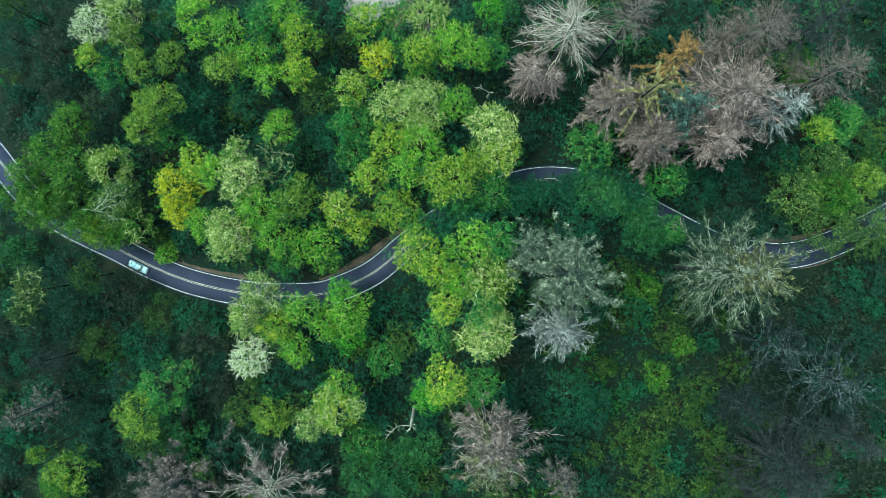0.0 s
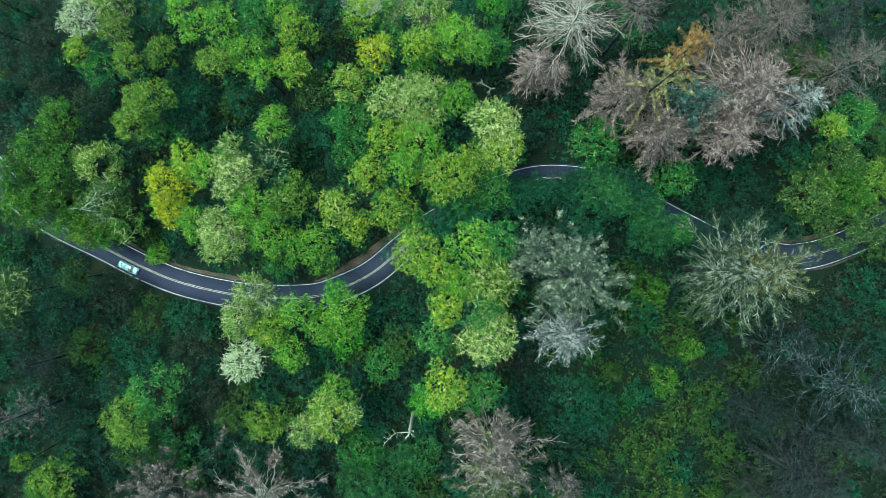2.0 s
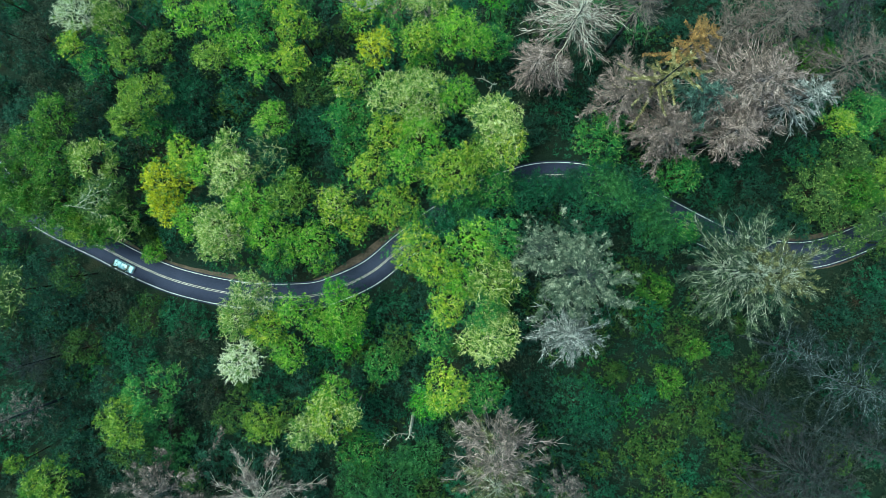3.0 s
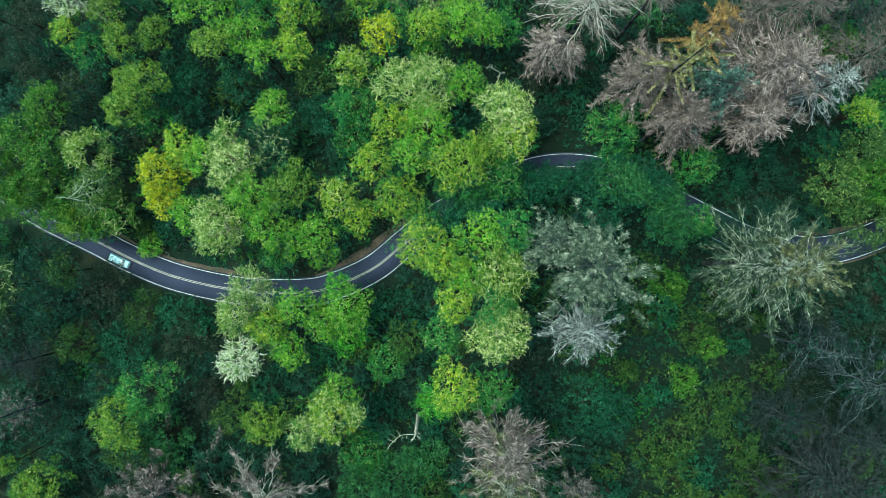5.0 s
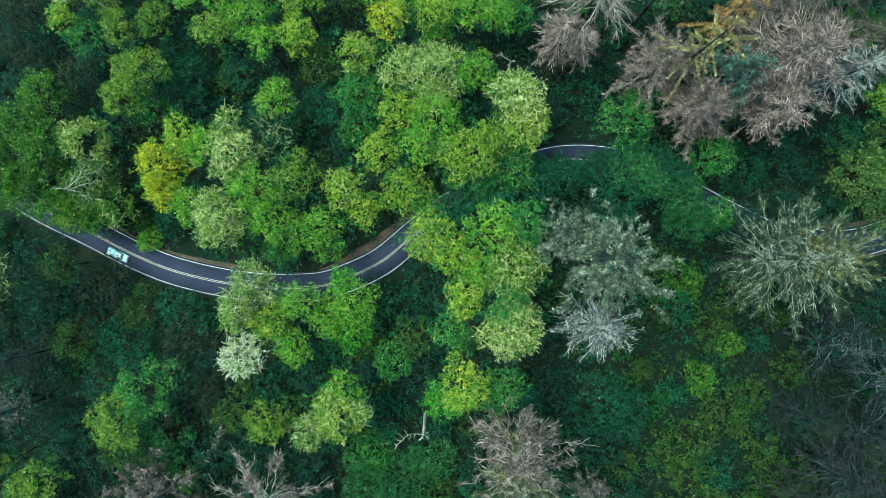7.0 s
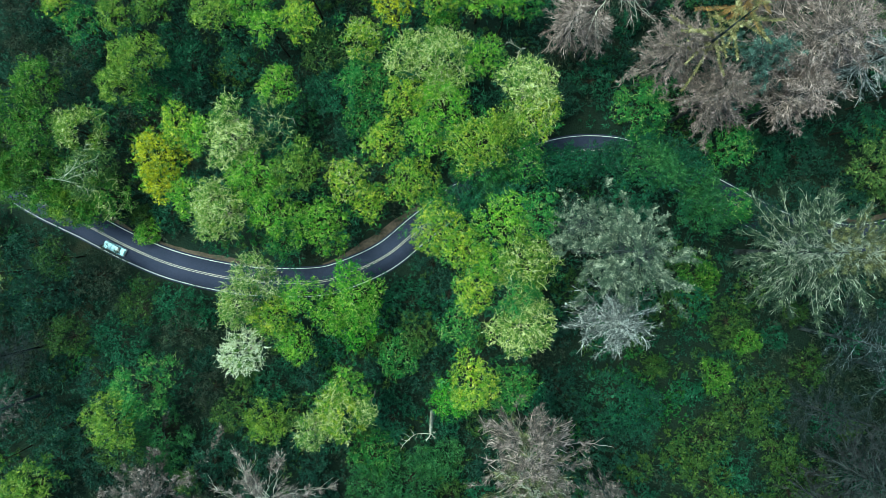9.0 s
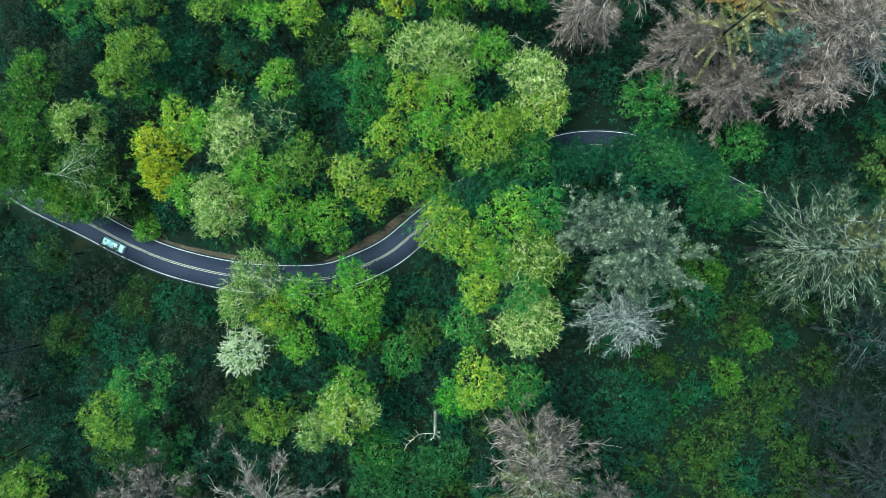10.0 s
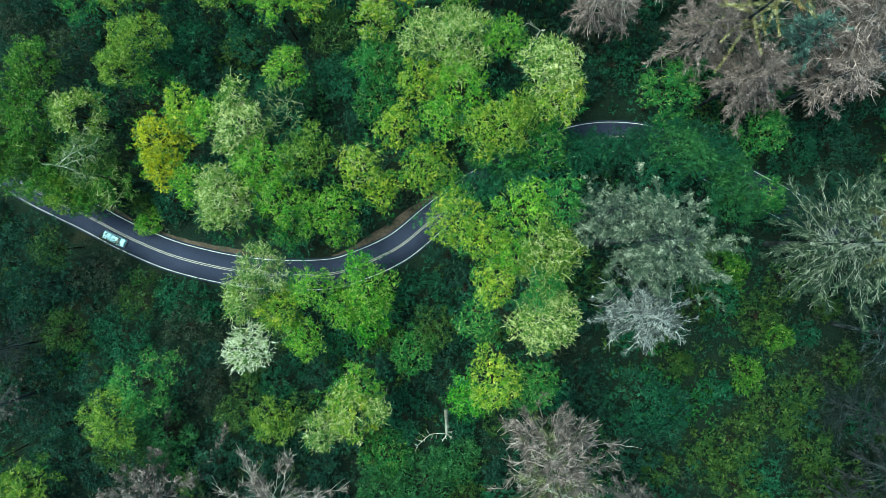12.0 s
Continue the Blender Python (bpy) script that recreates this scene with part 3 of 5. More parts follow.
        u = np.clip(clump[which, rng.integers(0, 4, len(which))] + rng.normal(size=len(which)) * 0.045, 0.15, 1.0)
    seg = np.clip((u * 7).astype(int), 0, 6)
    f = u * 7 - seg
    at = path[which, seg] * (1 - f)[:, None] + path[which, seg + 1] * f[:, None]
    along = unit(path[which, seg + 1] - path[which, seg])
    flat = np.cross(along, np.array([0, 0, 1.0])) * np.where(rng.uniform(size=len(u)) < 0.5, 1, -1)[:, None]
    way = unit(along * 0.95 + flat * 0.65 + rng.normal(size=along.shape) * 0.25 + np.array([0, 0, -0.05]))
    if comb:
        # fishbone arms: twigs in two even rows, shorter towards the tip
        per = np.maximum((reach * 11.0).astype(int), 8)
        which = np.repeat(np.arange(n), per)
        order = np.concatenate([np.arange(k) / k for k in per])
        u = 0.05 + 0.95 * order
        seg = np.clip((u * 7).astype(int), 0, 6)
        f = u * 7 - seg
        at = path[which, seg] * (1 - f)[:, None] + path[which, seg + 1] * f[:, None]
        along = unit(path[which, seg + 1] - path[which, seg])
        flat = np.cross(along, np.array([0, 0, 1.0])) * np.where(np.arange(len(u)) % 2, 1, -1)[:, None]
        way = unit(along * 0.75 + flat * 0.85 + rng.normal(size=along.shape) * 0.16 + np.array([0, 0, 0.1]))
    L = np.minimum(0.17 * reach[which] * (1.2 - u * 0.7), 1.5) * rng.uniform(0.4, 1.25, len(u)) * plume + 0.25
    if comb:
        L = comb * (1.15 - 0.55 * u) * rng.uniform(0.7, 1.2, len(u))
    shapes = [spikes(at, way, L, (0.11 if comb else 0.08) + 0.04 * L, rng)]
    for frac in (0.1, 0.28, 0.46, 0.64, 0.82):
        root = at + way * (L * frac)[:, None]
        w2 = unit(way + rng.normal(size=way.shape) * (0.65 + tuft))
        if tuft > 0:
            root = root + rng.normal(size=root.shape) * 0.22 * tuft
        shapes.append(spikes(root, w2, (0.34 - 0.12 * (tuft > 0)) * L + 0.22, np.full(len(L), 0.105 + 0.03 * (tuft > 0)), rng))
    if tip:
        young = level[which] < 0.22
        for pick, tone in ((~young, hue), (young, tip)):
            chosen = [(v.reshape(-1, 3, 3)[pick].reshape(-1, 3), np.arange(3 * pick.sum()).reshape(-1, 3)) for v, _ in shapes]
            piece("foliage", chosen, NEEDLE[tone], tree, "tawny young needles" if tone == tip else "")
    else:
        piece("foliage", shapes, NEEDLE[hue], tree)
    CROWNS.append((x, y, R * 0.35))
    return tree


def snag(x, y, top, label, headings, girth=0.42, wood=None, twig=1.0):
    """A dead standing trunk with a few bare crooked limbs: heading in degrees and reach of each."""
    rng = next_rng()
    foot = float(ground_at(x, y)[0])
    high = top - foot
    tree = thing("dead_snag", x, y, foot, label, "dead tree")
    k = np.linspace(0, 1, 7)[:, None]
    trunk = np.array([0, 0, -0.3]) * (1 - k) + np.array([0, 0, high]) * k
    piece("trunk", [tubes(trunk[None], np.linspace(girth, girth * 0.4, 7)[None], 7)], wood or PALE_BARK, tree)
    for deg, far in headings:
        p = [np.array([0, 0, high * rng.uniform(0.9, 0.99)])]
        step = np.array([math.cos(radians(deg)), math.sin(radians(deg)), 0.15]) * far / 7
        for j in range(7):
            step = step + rng.normal(size=3) * far * 0.016
            p.append(p[-1] + step)
        p = np.array(p)
        paths, rad = [p], [twig * np.linspace(0.075, 0.03, 8)]
        for j in (2, 3, 4, 4, 5, 5, 6, 6, 7, 7):
            a2 = radians(deg) + rng.choice([-1, 1]) * rng.uniform(0.6, 1.2)
            w = np.array([math.cos(a2), math.sin(a2), 0.1]) * far * rng.uniform(0.12, 0.28)
            paths.append(p[j] + w * np.linspace(0, 1, 8)[:, None] + np.cumsum(rng.normal(size=(8, 3)) * 0.04, 0))
            rad.append(twig * np.linspace(0.05, 0.02, 8))
        piece("limb", [tubes(np.array(paths), np.array(rad), 4)], wood or PALE_BARK, tree)
    return tree


def fallen_trunk(x0, y0, x1, y1, lift0, lift1, label, girth=0.12):
    """A bare dead trunk leaning through the undergrowth between two places."""
    rng = next_rng()
    z0, z1 = float(ground_at(x0, y0)[0]), float(ground_at(x1, y1)[0])
    log = thing("fallen_trunk", x0, y0, z0, label, "dead tree")
    k = np.linspace(0, 1, 8)[:, None]
    p = np.array([0, 0, lift0]) * (1 - k) + np.array([x1 - x0, y1 - y0, z1 - z0 + lift1]) * k + rng.normal(size=(8, 3)) * 0.05
    piece("stem", [tubes(p[None], np.linspace(girth, girth * 0.4, 8)[None], 6)], PALE_BARK, log)
    for j in range(2, 8):
        w = unit((p[7] - p[0]) / 9 + rng.normal(size=3) * 0.8) * rng.uniform(0.6, 1.6)
        piece("limb", [tubes((p[j] + w * np.linspace(0, 1, 4)[:, None])[None], np.linspace(0.05, 0.02, 4)[None], 4)], PALE_BARK, log)
    return log


# ---- the broadleaved trees: place, height of the crown's top, crown radius, leaves
broadleaf(-120.4, 59.3, 14, 6.1, "dark", "dark green tree with a lobed crown in dense forest")
broadleaf(-117.8, 66.4, 16, 4.8, "olive", "olive-green tree with a lobed crown in dense forest", twigs=0.05)
broadleaf(-108.5, 57.1, 14, 6.8, "brown", "broad brownish green tree with a lobed crown in dense forest")
lichen_tree(-92.8, 59.7, 22, 5.6, "white lichen-covered tree with bare twigs in dense forest")
broadleaf(-85.9, 63.2, 23, 6.5, "pale", "pale grey-green tree with a lobed crown in dense forest", twigs=0.1)
broadleaf(-84.6, 56.9, 22, 5.3, "fern", "fern-green tree with a lobed crown in dense forest", twigs=0.2)
broadleaf(-81.7, 49.1, 21, 4.7, "fern", "fern-green tree with a lobed crown in dense forest", twigs=0.15)
broadleaf(-93.6, 50.8, 22, 4.3, "yellow_green", "yellow-green tree with a lobed crown in dense forest", twigs=0.05)
broadleaf(-89.9, 46.7, 20, 5.0, "green", "mid-green tree with a lobed crown in dense forest", twigs=0.1)
broadleaf(-73.4, 51.2, 20, 5.0, "fern", "fern-green tree with a lobed crown in dense forest", twigs=0.15)
broadleaf(-70.4, 45.9, 14, 5.2, "teal", "blue-green tree with a lobed crown in dense forest", twigs=0.1)
broadleaf(-68.4, 39.9, 14, 6.8, "teal", "broad blue-green tree with a lobed crown in dense forest")
broadleaf(-80.0, 58.4, 15, 4.8, "teal", "blue-green tree with a lobed crown in dense forest")
broadleaf(-63.9, 59.9, 29, 7.1, "lime", "broad lime-green tree with a lobed crown in dense forest")
broadleaf(-55.4, 56.4, 28, 6.3, "lime", "lime-green tree with a lobed crown in dense forest", twigs=0.02)
broadleaf(-57.0, 47.4, 26, 5.4, "fern", "fern-green tree with a lobed crown in dense forest", twigs=0.1)
broadleaf(-71.8, 63.2, 22, 4.6, "teal", "blue-green tree with a lobed crown in dense forest", twigs=0.1)
broadleaf(-46.4, 58.5, 28, 6.0, "green", "mid-green tree with a lobed crown in dense forest", twigs=0.05)
broadleaf(-48.8, 49.5, 27, 6.6, "lime", "broad lime-green tree with a lobed crown in dense forest", twigs=0.05)
broadleaf(-45.8, 44.7, 25, 4.9, "lime", "lime-green tree with a lobed crown in dense forest", twigs=0.03)
broadleaf(-37.1, 54.6, 29, 5.9, "yellow_green", "yellow-green tree with a lobed crown in dense forest", twigs=0.03)
broadleaf(-37.8, 45.6, 27, 5.1, "yellow_green", "yellow-green tree with a lobed crown in dense forest", twigs=0.05)
broadleaf(-40.2, 61.8, 28, 5.7, "lime", "lime-green tree with a lobed crown in dense forest", twigs=0.05)
broadleaf(-54.5, 40.2, 15, 4.8, "teal", "blue-green tree with a lobed crown in dense forest")
broadleaf(-33.8, 42.0, 18, 5.7, "sage", "sage-green tree with a lobed crown in dense forest", twigs=0.05)
broadleaf(-34.0, 33.6, 14, 5.8, "teal", "blue-green tree with a lobed crown in dense forest")
broadleaf(-76.3, 38.3, 24, 7.0, "fern", "broad fern-green tree with a lobed crown in dense forest", twigs=0.05)
broadleaf(-80.4, 32.5, 22, 5.3, "fern", "fern-green tree with a lobed crown in dense forest", twigs=0.08)
broadleaf(-76.0, 31.0, 15, 5.5, "green", "mid-green tree with a lobed crown in dense forest")
broadleaf(-69.9, 35.2, 14, 6.5, "teal", "blue-green tree with a lobed crown in dense forest")
broadleaf(-102.1, 34.5, 18, 6.6, "meadow", "broad meadow-green tree with a lobed crown in dense forest", twigs=0.08)
broadleaf(-112.4, 35.1, 14, 5.7, "dark", "dark green tree with a lobed crown in dense forest")
broadleaf(-96.6, 36.1, 9, 6.6, "dark", "broad dark green tree with a lobed crown in dense forest")
broadleaf(-44.2, 32.9, 20, 5.6, "lime", "lime-green tree with a lobed crown in dense forest", twigs=0.1)
broadleaf(-46.9, 27.1, 15, 5.1, "teal", "blue-green tree with pale bare twigs in dense forest", twigs=0.3)
broadleaf(-106.5, 26.2, 22, 6.2, "meadow", "meadow-green tree with a lobed crown in dense forest", twigs=0.12)
broadleaf(-100.4, 22.3, 22, 6.8, "meadow", "broad meadow-green tree with a lobed crown in dense forest", twigs=0.15)
broadleaf(-89.2, 21.8, 22, 7.1, "fern", "broad fern-green tree with pale bare twigs in dense forest", twigs=0.3)
broadleaf(-111.5, 18.0, 19, 5.0, "meadow", "meadow-green tree with a lobed crown by the road", twigs=0.03)
broadleaf(-108.6, 13.0, 18, 5.4, "meadow", "meadow-green tree with a lobed crown by the road", twigs=0.02)
broadleaf(-99.8, 12.4, 20, 7.6, "meadow", "broad meadow-green tree with a lobed crown by the road", twigs=0.12)
broadleaf(-87.6, 12.8, 23, 7.1, "sage", "broad sage-green tree with pale bare twigs by the road", twigs=0.1)
broadleaf(-84.8, 7.4, 19, 6.6, "meadow", "broad meadow-green tree with pale bare twigs by the road", twigs=0.3)
broadleaf(-70.7, 16.4, 24, 7.2, "yellow", "golden-yellow tree with a lobed crown in dense forest")
broadleaf(-64.6, 22.7, 26, 5.4, "yellow_green", "yellow-green tree with a lobed crown in dense forest")
broadleaf(-70.8, 10.4, 20, 5.8, "yellow", "golden-yellow tree with a lobed crown in dense forest")
broadleaf(-60.3, 20.6, 25, 5.5, "lime", "lime-green tree with a lobed crown in dense forest")
broadleaf(-53.4, 25.0, 26, 4.2, "pale", "pale grey-green tree with a lobed crown in dense forest", twigs=0.15)
broadleaf(-52.0, 18.5, 29, 6.5, "pale", "broad pale grey-green tree with pale bare twigs in dense forest", twigs=0.5)
broadleaf(-63.1, 6.8, 24, 5.5, "lime", "lime-green tree with a lobed crown in dense forest", twigs=0.05)
broadleaf(-55.9, 3.3, 29, 7.4, "pale", "broad pale grey-green tree with pale bare twigs in dense forest", twigs=0.6)
broadleaf(-48.1, 11.0, 28, 7.2, "lime", "broad lime-green tree with a lobed crown in dense forest", twigs=0.08)
broadleaf(-37.8, 13.3, 28, 6.6, "fern", "broad fern-green tree with a lobed crown in dense forest", twigs=0.12)
broadleaf(-44.8, 3.8, 26, 6.9, "lime", "broad lime-green tree with a lobed crown in dense forest", twigs=0.03)
broadleaf(-34.0, 0.1, 24, 8.4, "lime", "broad lime-green tree with a lobed crown by the road", twigs=0.03)
broadleaf(-27.2, 10.7, 25, 5.8, "yellow_green", "yellow-green tree with a lobed crown in dense forest", twigs=0.2)
broadleaf(-22.7, 5.8, 21, 5.0, "yellow_green", "yellow-green tree with a lobed crown by the road", twigs=0.15)
broadleaf(-43.8, -3.2, 15, 5.5, "green", "mid-green tree with a lobed crown by the road")
broadleaf(-97.4, 6.6, 18, 4.9, "meadow", "meadow-green tree with a lobed crown by the road", per=1.3, depth=0.8)
broadleaf(-93.4, 4.4, 17, 4.7, "fern", "fern-green tree with a lobed crown by the road", per=1.3, depth=0.8)
broadleaf(-89.0, 3.4, 16, 4.0, "meadow", "meadow-green tree with a lobed crown by the road", per=1.3, depth=0.8)
broadleaf(-79.1, -1.0, 4.5, 4.2, "lime", "lime-green leafy bush by the road", per=1.5)
broadleaf(-72.8, 4.1, 10, 5.9, "teal", "blue-green tree with a lobed crown by the road")
broadleaf(-44.6, 21.4, 18, 4.7, "teal", "blue-green tree with pale bare twigs in dense forest", twigs=0.25)
broadleaf(-46.6, -11.0, 30, 5.9, "pale", "pale grey-green tree with pale bare twigs by the road", twigs=0.25)
broadleaf(-50.3, -17.2, 30, 5.3, "pale", "pale grey-green tree with pale bare twigs by the road", twigs=0.3)
broadleaf(-43.8, -19.7, 28, 5.7, "yellow_green", "yellow-green tree with a lobed crown by the road", twigs=0.05)
broadleaf(-37.0, -15.4, 28, 5.7, "lime", "lime-green tree with a lobed crown by the road", twigs=0.1)
broadleaf(-38.4, -26.0, 26, 5.1, "lime", "lime-green tree with a lobed crown by the road", twigs=0.05)
broadleaf(-25.0, -16.3, 27, 8.0, "lime", "broad lime-green tree with a lobed crown by the road")
broadleaf(-30.5, -19.6, 25, 5.2, "lime", "lime-green tree with a lobed crown by the road", twigs=0.02)
broadleaf(-25.4, -22.1, 21, 7.1, "bright", "broad bright green tree with a lobed crown by the road")
lichen_tree(-50.0, -27.8, 26, 5.1, "white lichen-covered tree with bare twigs in dense forest")
broadleaf(-45.9, -37.6, 14, 7.4, "teal", "broad blue-green tree with a lobed crown in dense forest")
broadleaf(-27.8, -40.1, 34, 6.9, "yellow_green", "broad yellow-green tree with pale bare twigs in dense forest", twigs=0.3)
broadleaf(-32.8, -43.6, 32, 5.0, "pale", "pale grey-green tree with pale bare twigs in dense forest", twigs=0.3)
broadleaf(-25.7, -35.7, 30, 5.3, "lime", "lime-green tree with a lobed crown in dense forest", twigs=0.1)
broadleaf(-21.8, -39.4, 31, 3.0, "pale", "pale grey-green tree with pale bare twigs in dense forest", twigs=0.35)
broadleaf(-17.1, -44.9, 18, 7.0, "teal", "broad blue-green tree with a lobed crown in dense forest")
broadleaf(-21.5, -53.2, 16, 7.4, "green", "broad mid-green tree with a lobed crown in dense forest")
broadleaf(-19.0, 19.6, 24, 5.8, "yellow_green", "yellow-green tree with a lobed crown in dense forest", twigs=0.06)
broadleaf(-12.7, 10.1, 26, 6.9, "yellow_green", "broad yellow-green tree with a lobed crown by the road", twigs=0.1)
broadleaf(-6.5, 35.7, 32, 8.5, "pale", "broad pale grey-green tree with pale bare twigs in dense forest", twigs=0.5)
broadleaf(-13.4, 37.4, 30, 5.6, "pale", "pale grey-green tree with pale bare twigs in dense forest", twigs=0.25)
broadleaf(3.0, 36.5, 30, 5.9, "lime", "lime-green tree with a lobed crown in dense forest", twigs=0.15)
broadleaf(-5.6, 27.8, 29, 7.7, "lime", "broad lime-green tree with a lobed crown in dense forest", twigs=0.06)
broadleaf(-13.9, 29.1, 27, 5.7, "yellow_green", "yellow-green tree with a lobed crown in dense forest", twigs=0.06)
broadleaf(2.3, 18.3, 32, 7.9, "yellow_green", "broad yellow-green tree with a lobed crown by the road", twigs=0.12)
broadleaf(-9.5, 21.0, 26, 5.3, "lime", "lime-green tree with a lobed crown in dense forest", twigs=0.05)
broadleaf(12.2, 30.1, 35, 7.2, "pale", "broad pale grey-green tree with pale bare twigs by the road", twigs=0.4)
broadleaf(14.6, 24.0, 33, 6.1, "yellow_green", "yellow-green tree with pale bare twigs by the road", twigs=0.35)
broadleaf(8.8, 22.9, 28, 5.4, "fern", "fern-green tree with a lobed crown by the road", twigs=0.1)
broadleaf(-23.7, 41.8, 27, 5.7, "yellow_green", "yellow-green tree with a lobed crown in dense forest", twigs=0.2)
broadleaf(-16.2, 47.6, 33, 5.2, "yellow", "golden-yellow tree with a lobed crown in dense forest")
broadleaf(-6.5, 50.1, 30, 5.0, "yellow_green", "yellow-green tree with a lobed crown in dense forest", twigs=0.08)
broadleaf(-6.2, 45.9, 22, 4.9, "lime", "lime-green tree with a lobed crown in dense forest", twigs=0.1)
broadleaf(2.3, 52.8, 30, 7.1, "lime", "broad lime-green tree with a lobed crown in dense forest", twigs=0.06)
broadleaf(8.3, 49.9, 29, 5.3, "lime", "lime-green tree with a lobed crown in dense forest", twigs=0.1)
broadleaf(13.1, 51.9, 22, 5.3, "green", "mid-green tree with a lobed crown in dense forest", twigs=0.05)
broadleaf(-3.8, 60.2, 28, 7.2, "pale", "broad pale grey-green tree with a lobed crown in dense forest", twigs=0.15)
broadleaf(3.9, 61.7, 18, 5.4, "teal", "blue-green tree with a lobed crown in dense forest", twigs=0.1)
broadleaf(-23.4, 32.8, 26, 7.4, "green", "broad mid-green tree with a lobed crown in dense forest", twigs=0.05)
broadleaf(-25.1, 26.5, 17, 5.7, "green", "mid-green tree with a lobed crown in dense forest", twigs=0.05)
broadleaf(-31.1, 30.6, 13, 5.5, "teal", "blue-green tree with a lobed crown in dense forest", twigs=0.05)
broadleaf(-20.7, 58.7, 28, 4.8, "yellow_green", "yellow-green tree with a lobed crown in dense forest", twigs=0.1)
broadleaf(-13.9, 55.7, 22, 4.6, "green", "mid-green tree with a lobed crown in dense forest", twigs=0.05)
broadleaf(12.2, 62.2, 26, 4.5, "bright", "bright green tree with a lobed crown in dense forest", twigs=0.05)
broadleaf(-6.9, -0.5, 31, 7.0, "yellow_green", "yellow-green tree with a lobed crown by the road", twigs=0.08)
broadleaf(7.2, 1.5, 41, 6.9, "lime", "broad lime-green tree with a lobed crown by the road", twigs=0.06)
broadleaf(13.2, 2.1, 44, 5.1, "green", "green tree with a lobed crown by the road", twigs=0.05)
broadleaf(-1.2, -5.0, 40, 5.3, "yellow_green", "yellow-green tree with a lobed crown by the road", twigs=0.05)
broadleaf(-27.2, -10.6, 24, 3.3, "bright", "small bright green tree with a lobed crown by the road")
broadleaf(4.2, -7.9, 39, 4.7, "lime", "lime-green tree with a lobed crown in dense forest", twigs=0.03)
broadleaf(11.3, -7.8, 44, 6.5, "fern", "fern-green tree with a lobed crown in dense forest", twigs=0.3)
broadleaf(0.8, -13.3, 40, 5.0, "yellow_green", "yellow-green tree with a lobed crown in dense forest", twigs=0.12)
broadleaf(-1.9, -20.7, 34, 5.5, "green", "mid-green tree with a lobed crown in dense forest", twigs=0.1)
broadleaf(9.7, -15.1, 43, 5.4, "green", "green tree with a lobed crown in dense forest", twigs=0.1)
broadleaf(10.3, -20.1, 43, 7.7, "pale", "broad pale grey-green tree with pale bare twigs in dense forest", twigs=0.6)
broadleaf(0.5, -30.9, 46, 6.0, "yellow_green", "yellow-green tree with a lobed crown in dense forest", twigs=0.05)
broadleaf(8.7, -33.7, 39, 5.9, "green", "mid-green tree with a lobed crown in dense forest", twigs=0.08)
broadleaf(-3.9, -36.6, 34, 4.9, "bright", "bright green tree with a lobed crown in dense forest", twigs=0.05)
broadleaf(-13.0, -17.7, 15, 7.1, "teal", "broad blue-green tree with a lobed crown by the road")
broadleaf(-15.4, -29.9, 19, 6.3, "green", "mid-green tree with a lobed crown in dense forest", twigs=0.03)
broadleaf(-10.5, -24.5, 21, 6.2, "olive", "olive-green tree with a lobed crown in dense forest", twigs=0.05)
broadleaf(-9.9, -34.7, 15, 6.4, "dark", "dark green tree with a lobed crown in dense forest", twigs=0.03)
broadleaf(37.7, 26.1, 31, 7.6, "green", "broad mid-green tree with a lobed crown by the road", twigs=0.08)
broadleaf(39.7, 14.4, 30, 6.8, "forest", "broad forest-green tree with a lobed crown by the road", twigs=0.08)
broadleaf(43.3, 11.4, 31, 3.8, "forest", "forest-green tree with a lobed crown by the road")
broadleaf(36.1, 7.3, 29, 6.5, "teal", "broad blue-green tree with a lobed crown by the road", twigs=0.05)
broadleaf(21.3, 13.8, 20, 7.2, "teal", "broad blue-green tree with a lobed crown by the road", twigs=0.05)
broadleaf(34.0, 15.2, 20, 5.6, "teal", "blue-green tree with a lobed crown by the road")
broadleaf(52.0, 4.1, 30, 6.8, "forest", "broad forest-green tree with a lobed crown by the road", twigs=0.05)
broadleaf(57.2, 18.0, 30, 6.2, "green", "mid-green tree with a lobed crown by the road", twigs=0.03)
broadleaf(68.9, 16.0, 20, 6.9, "teal", "broad blue-green tree with a lobed crown by the road")
broadleaf(78.6, 17.7, 18, 6.3, "dark", "dark green tree with a lobed crown in dense forest")
broadleaf(86.4, 10.6, 16, 6.4, "dark", "dark green tree with a lobed crown by the road")
broadleaf(91.7, 47.4, 28, 6.0, "meadow", "meadow-green tree with a lobed crown in dense forest", twigs=0.03)
broadleaf(94.0, 30.0, 32, 4.4, "yellow_green", "yellow-green tree with a lobed crown in dense forest")
broadleaf(101.7, 32.7, 30, 6.8, "green", "broad mid-green tree with a lobed crown in dense forest")
broadleaf(109.7, 29.0, 28, 6.0, "olive", "olive-green tree with a lobed crown in dense forest")
broadleaf(96.9, 21.8, 31, 7.0, "sage", "broad sage-green tree with a lobed crown in dense forest", twigs=0.03)
broadleaf(92.0, 14.5, 30, 7.7, "sage", "broad sage-green tree with a lobed crown in dense forest", twigs=0.1)
broadleaf(99.8, 14.4, 31, 7.0, "meadow", "broad meadow-green tree with a lobed crown by the road", twigs=0.03)
broadleaf(107.9, 17.4, 29, 6.5, "fern", "broad fern-green tree with a lobed crown in dense forest", twigs=0.03)
broadleaf(100.4, 6.0, 28, 8.1, "sage", "broad sage-green tree with a lobed crown by the road", twigs=0.03)
broadleaf(109.5, 6.7, 28, 7.2, "sage", "broad sage-green tree with a lobed crown by the road", twigs=0.03)
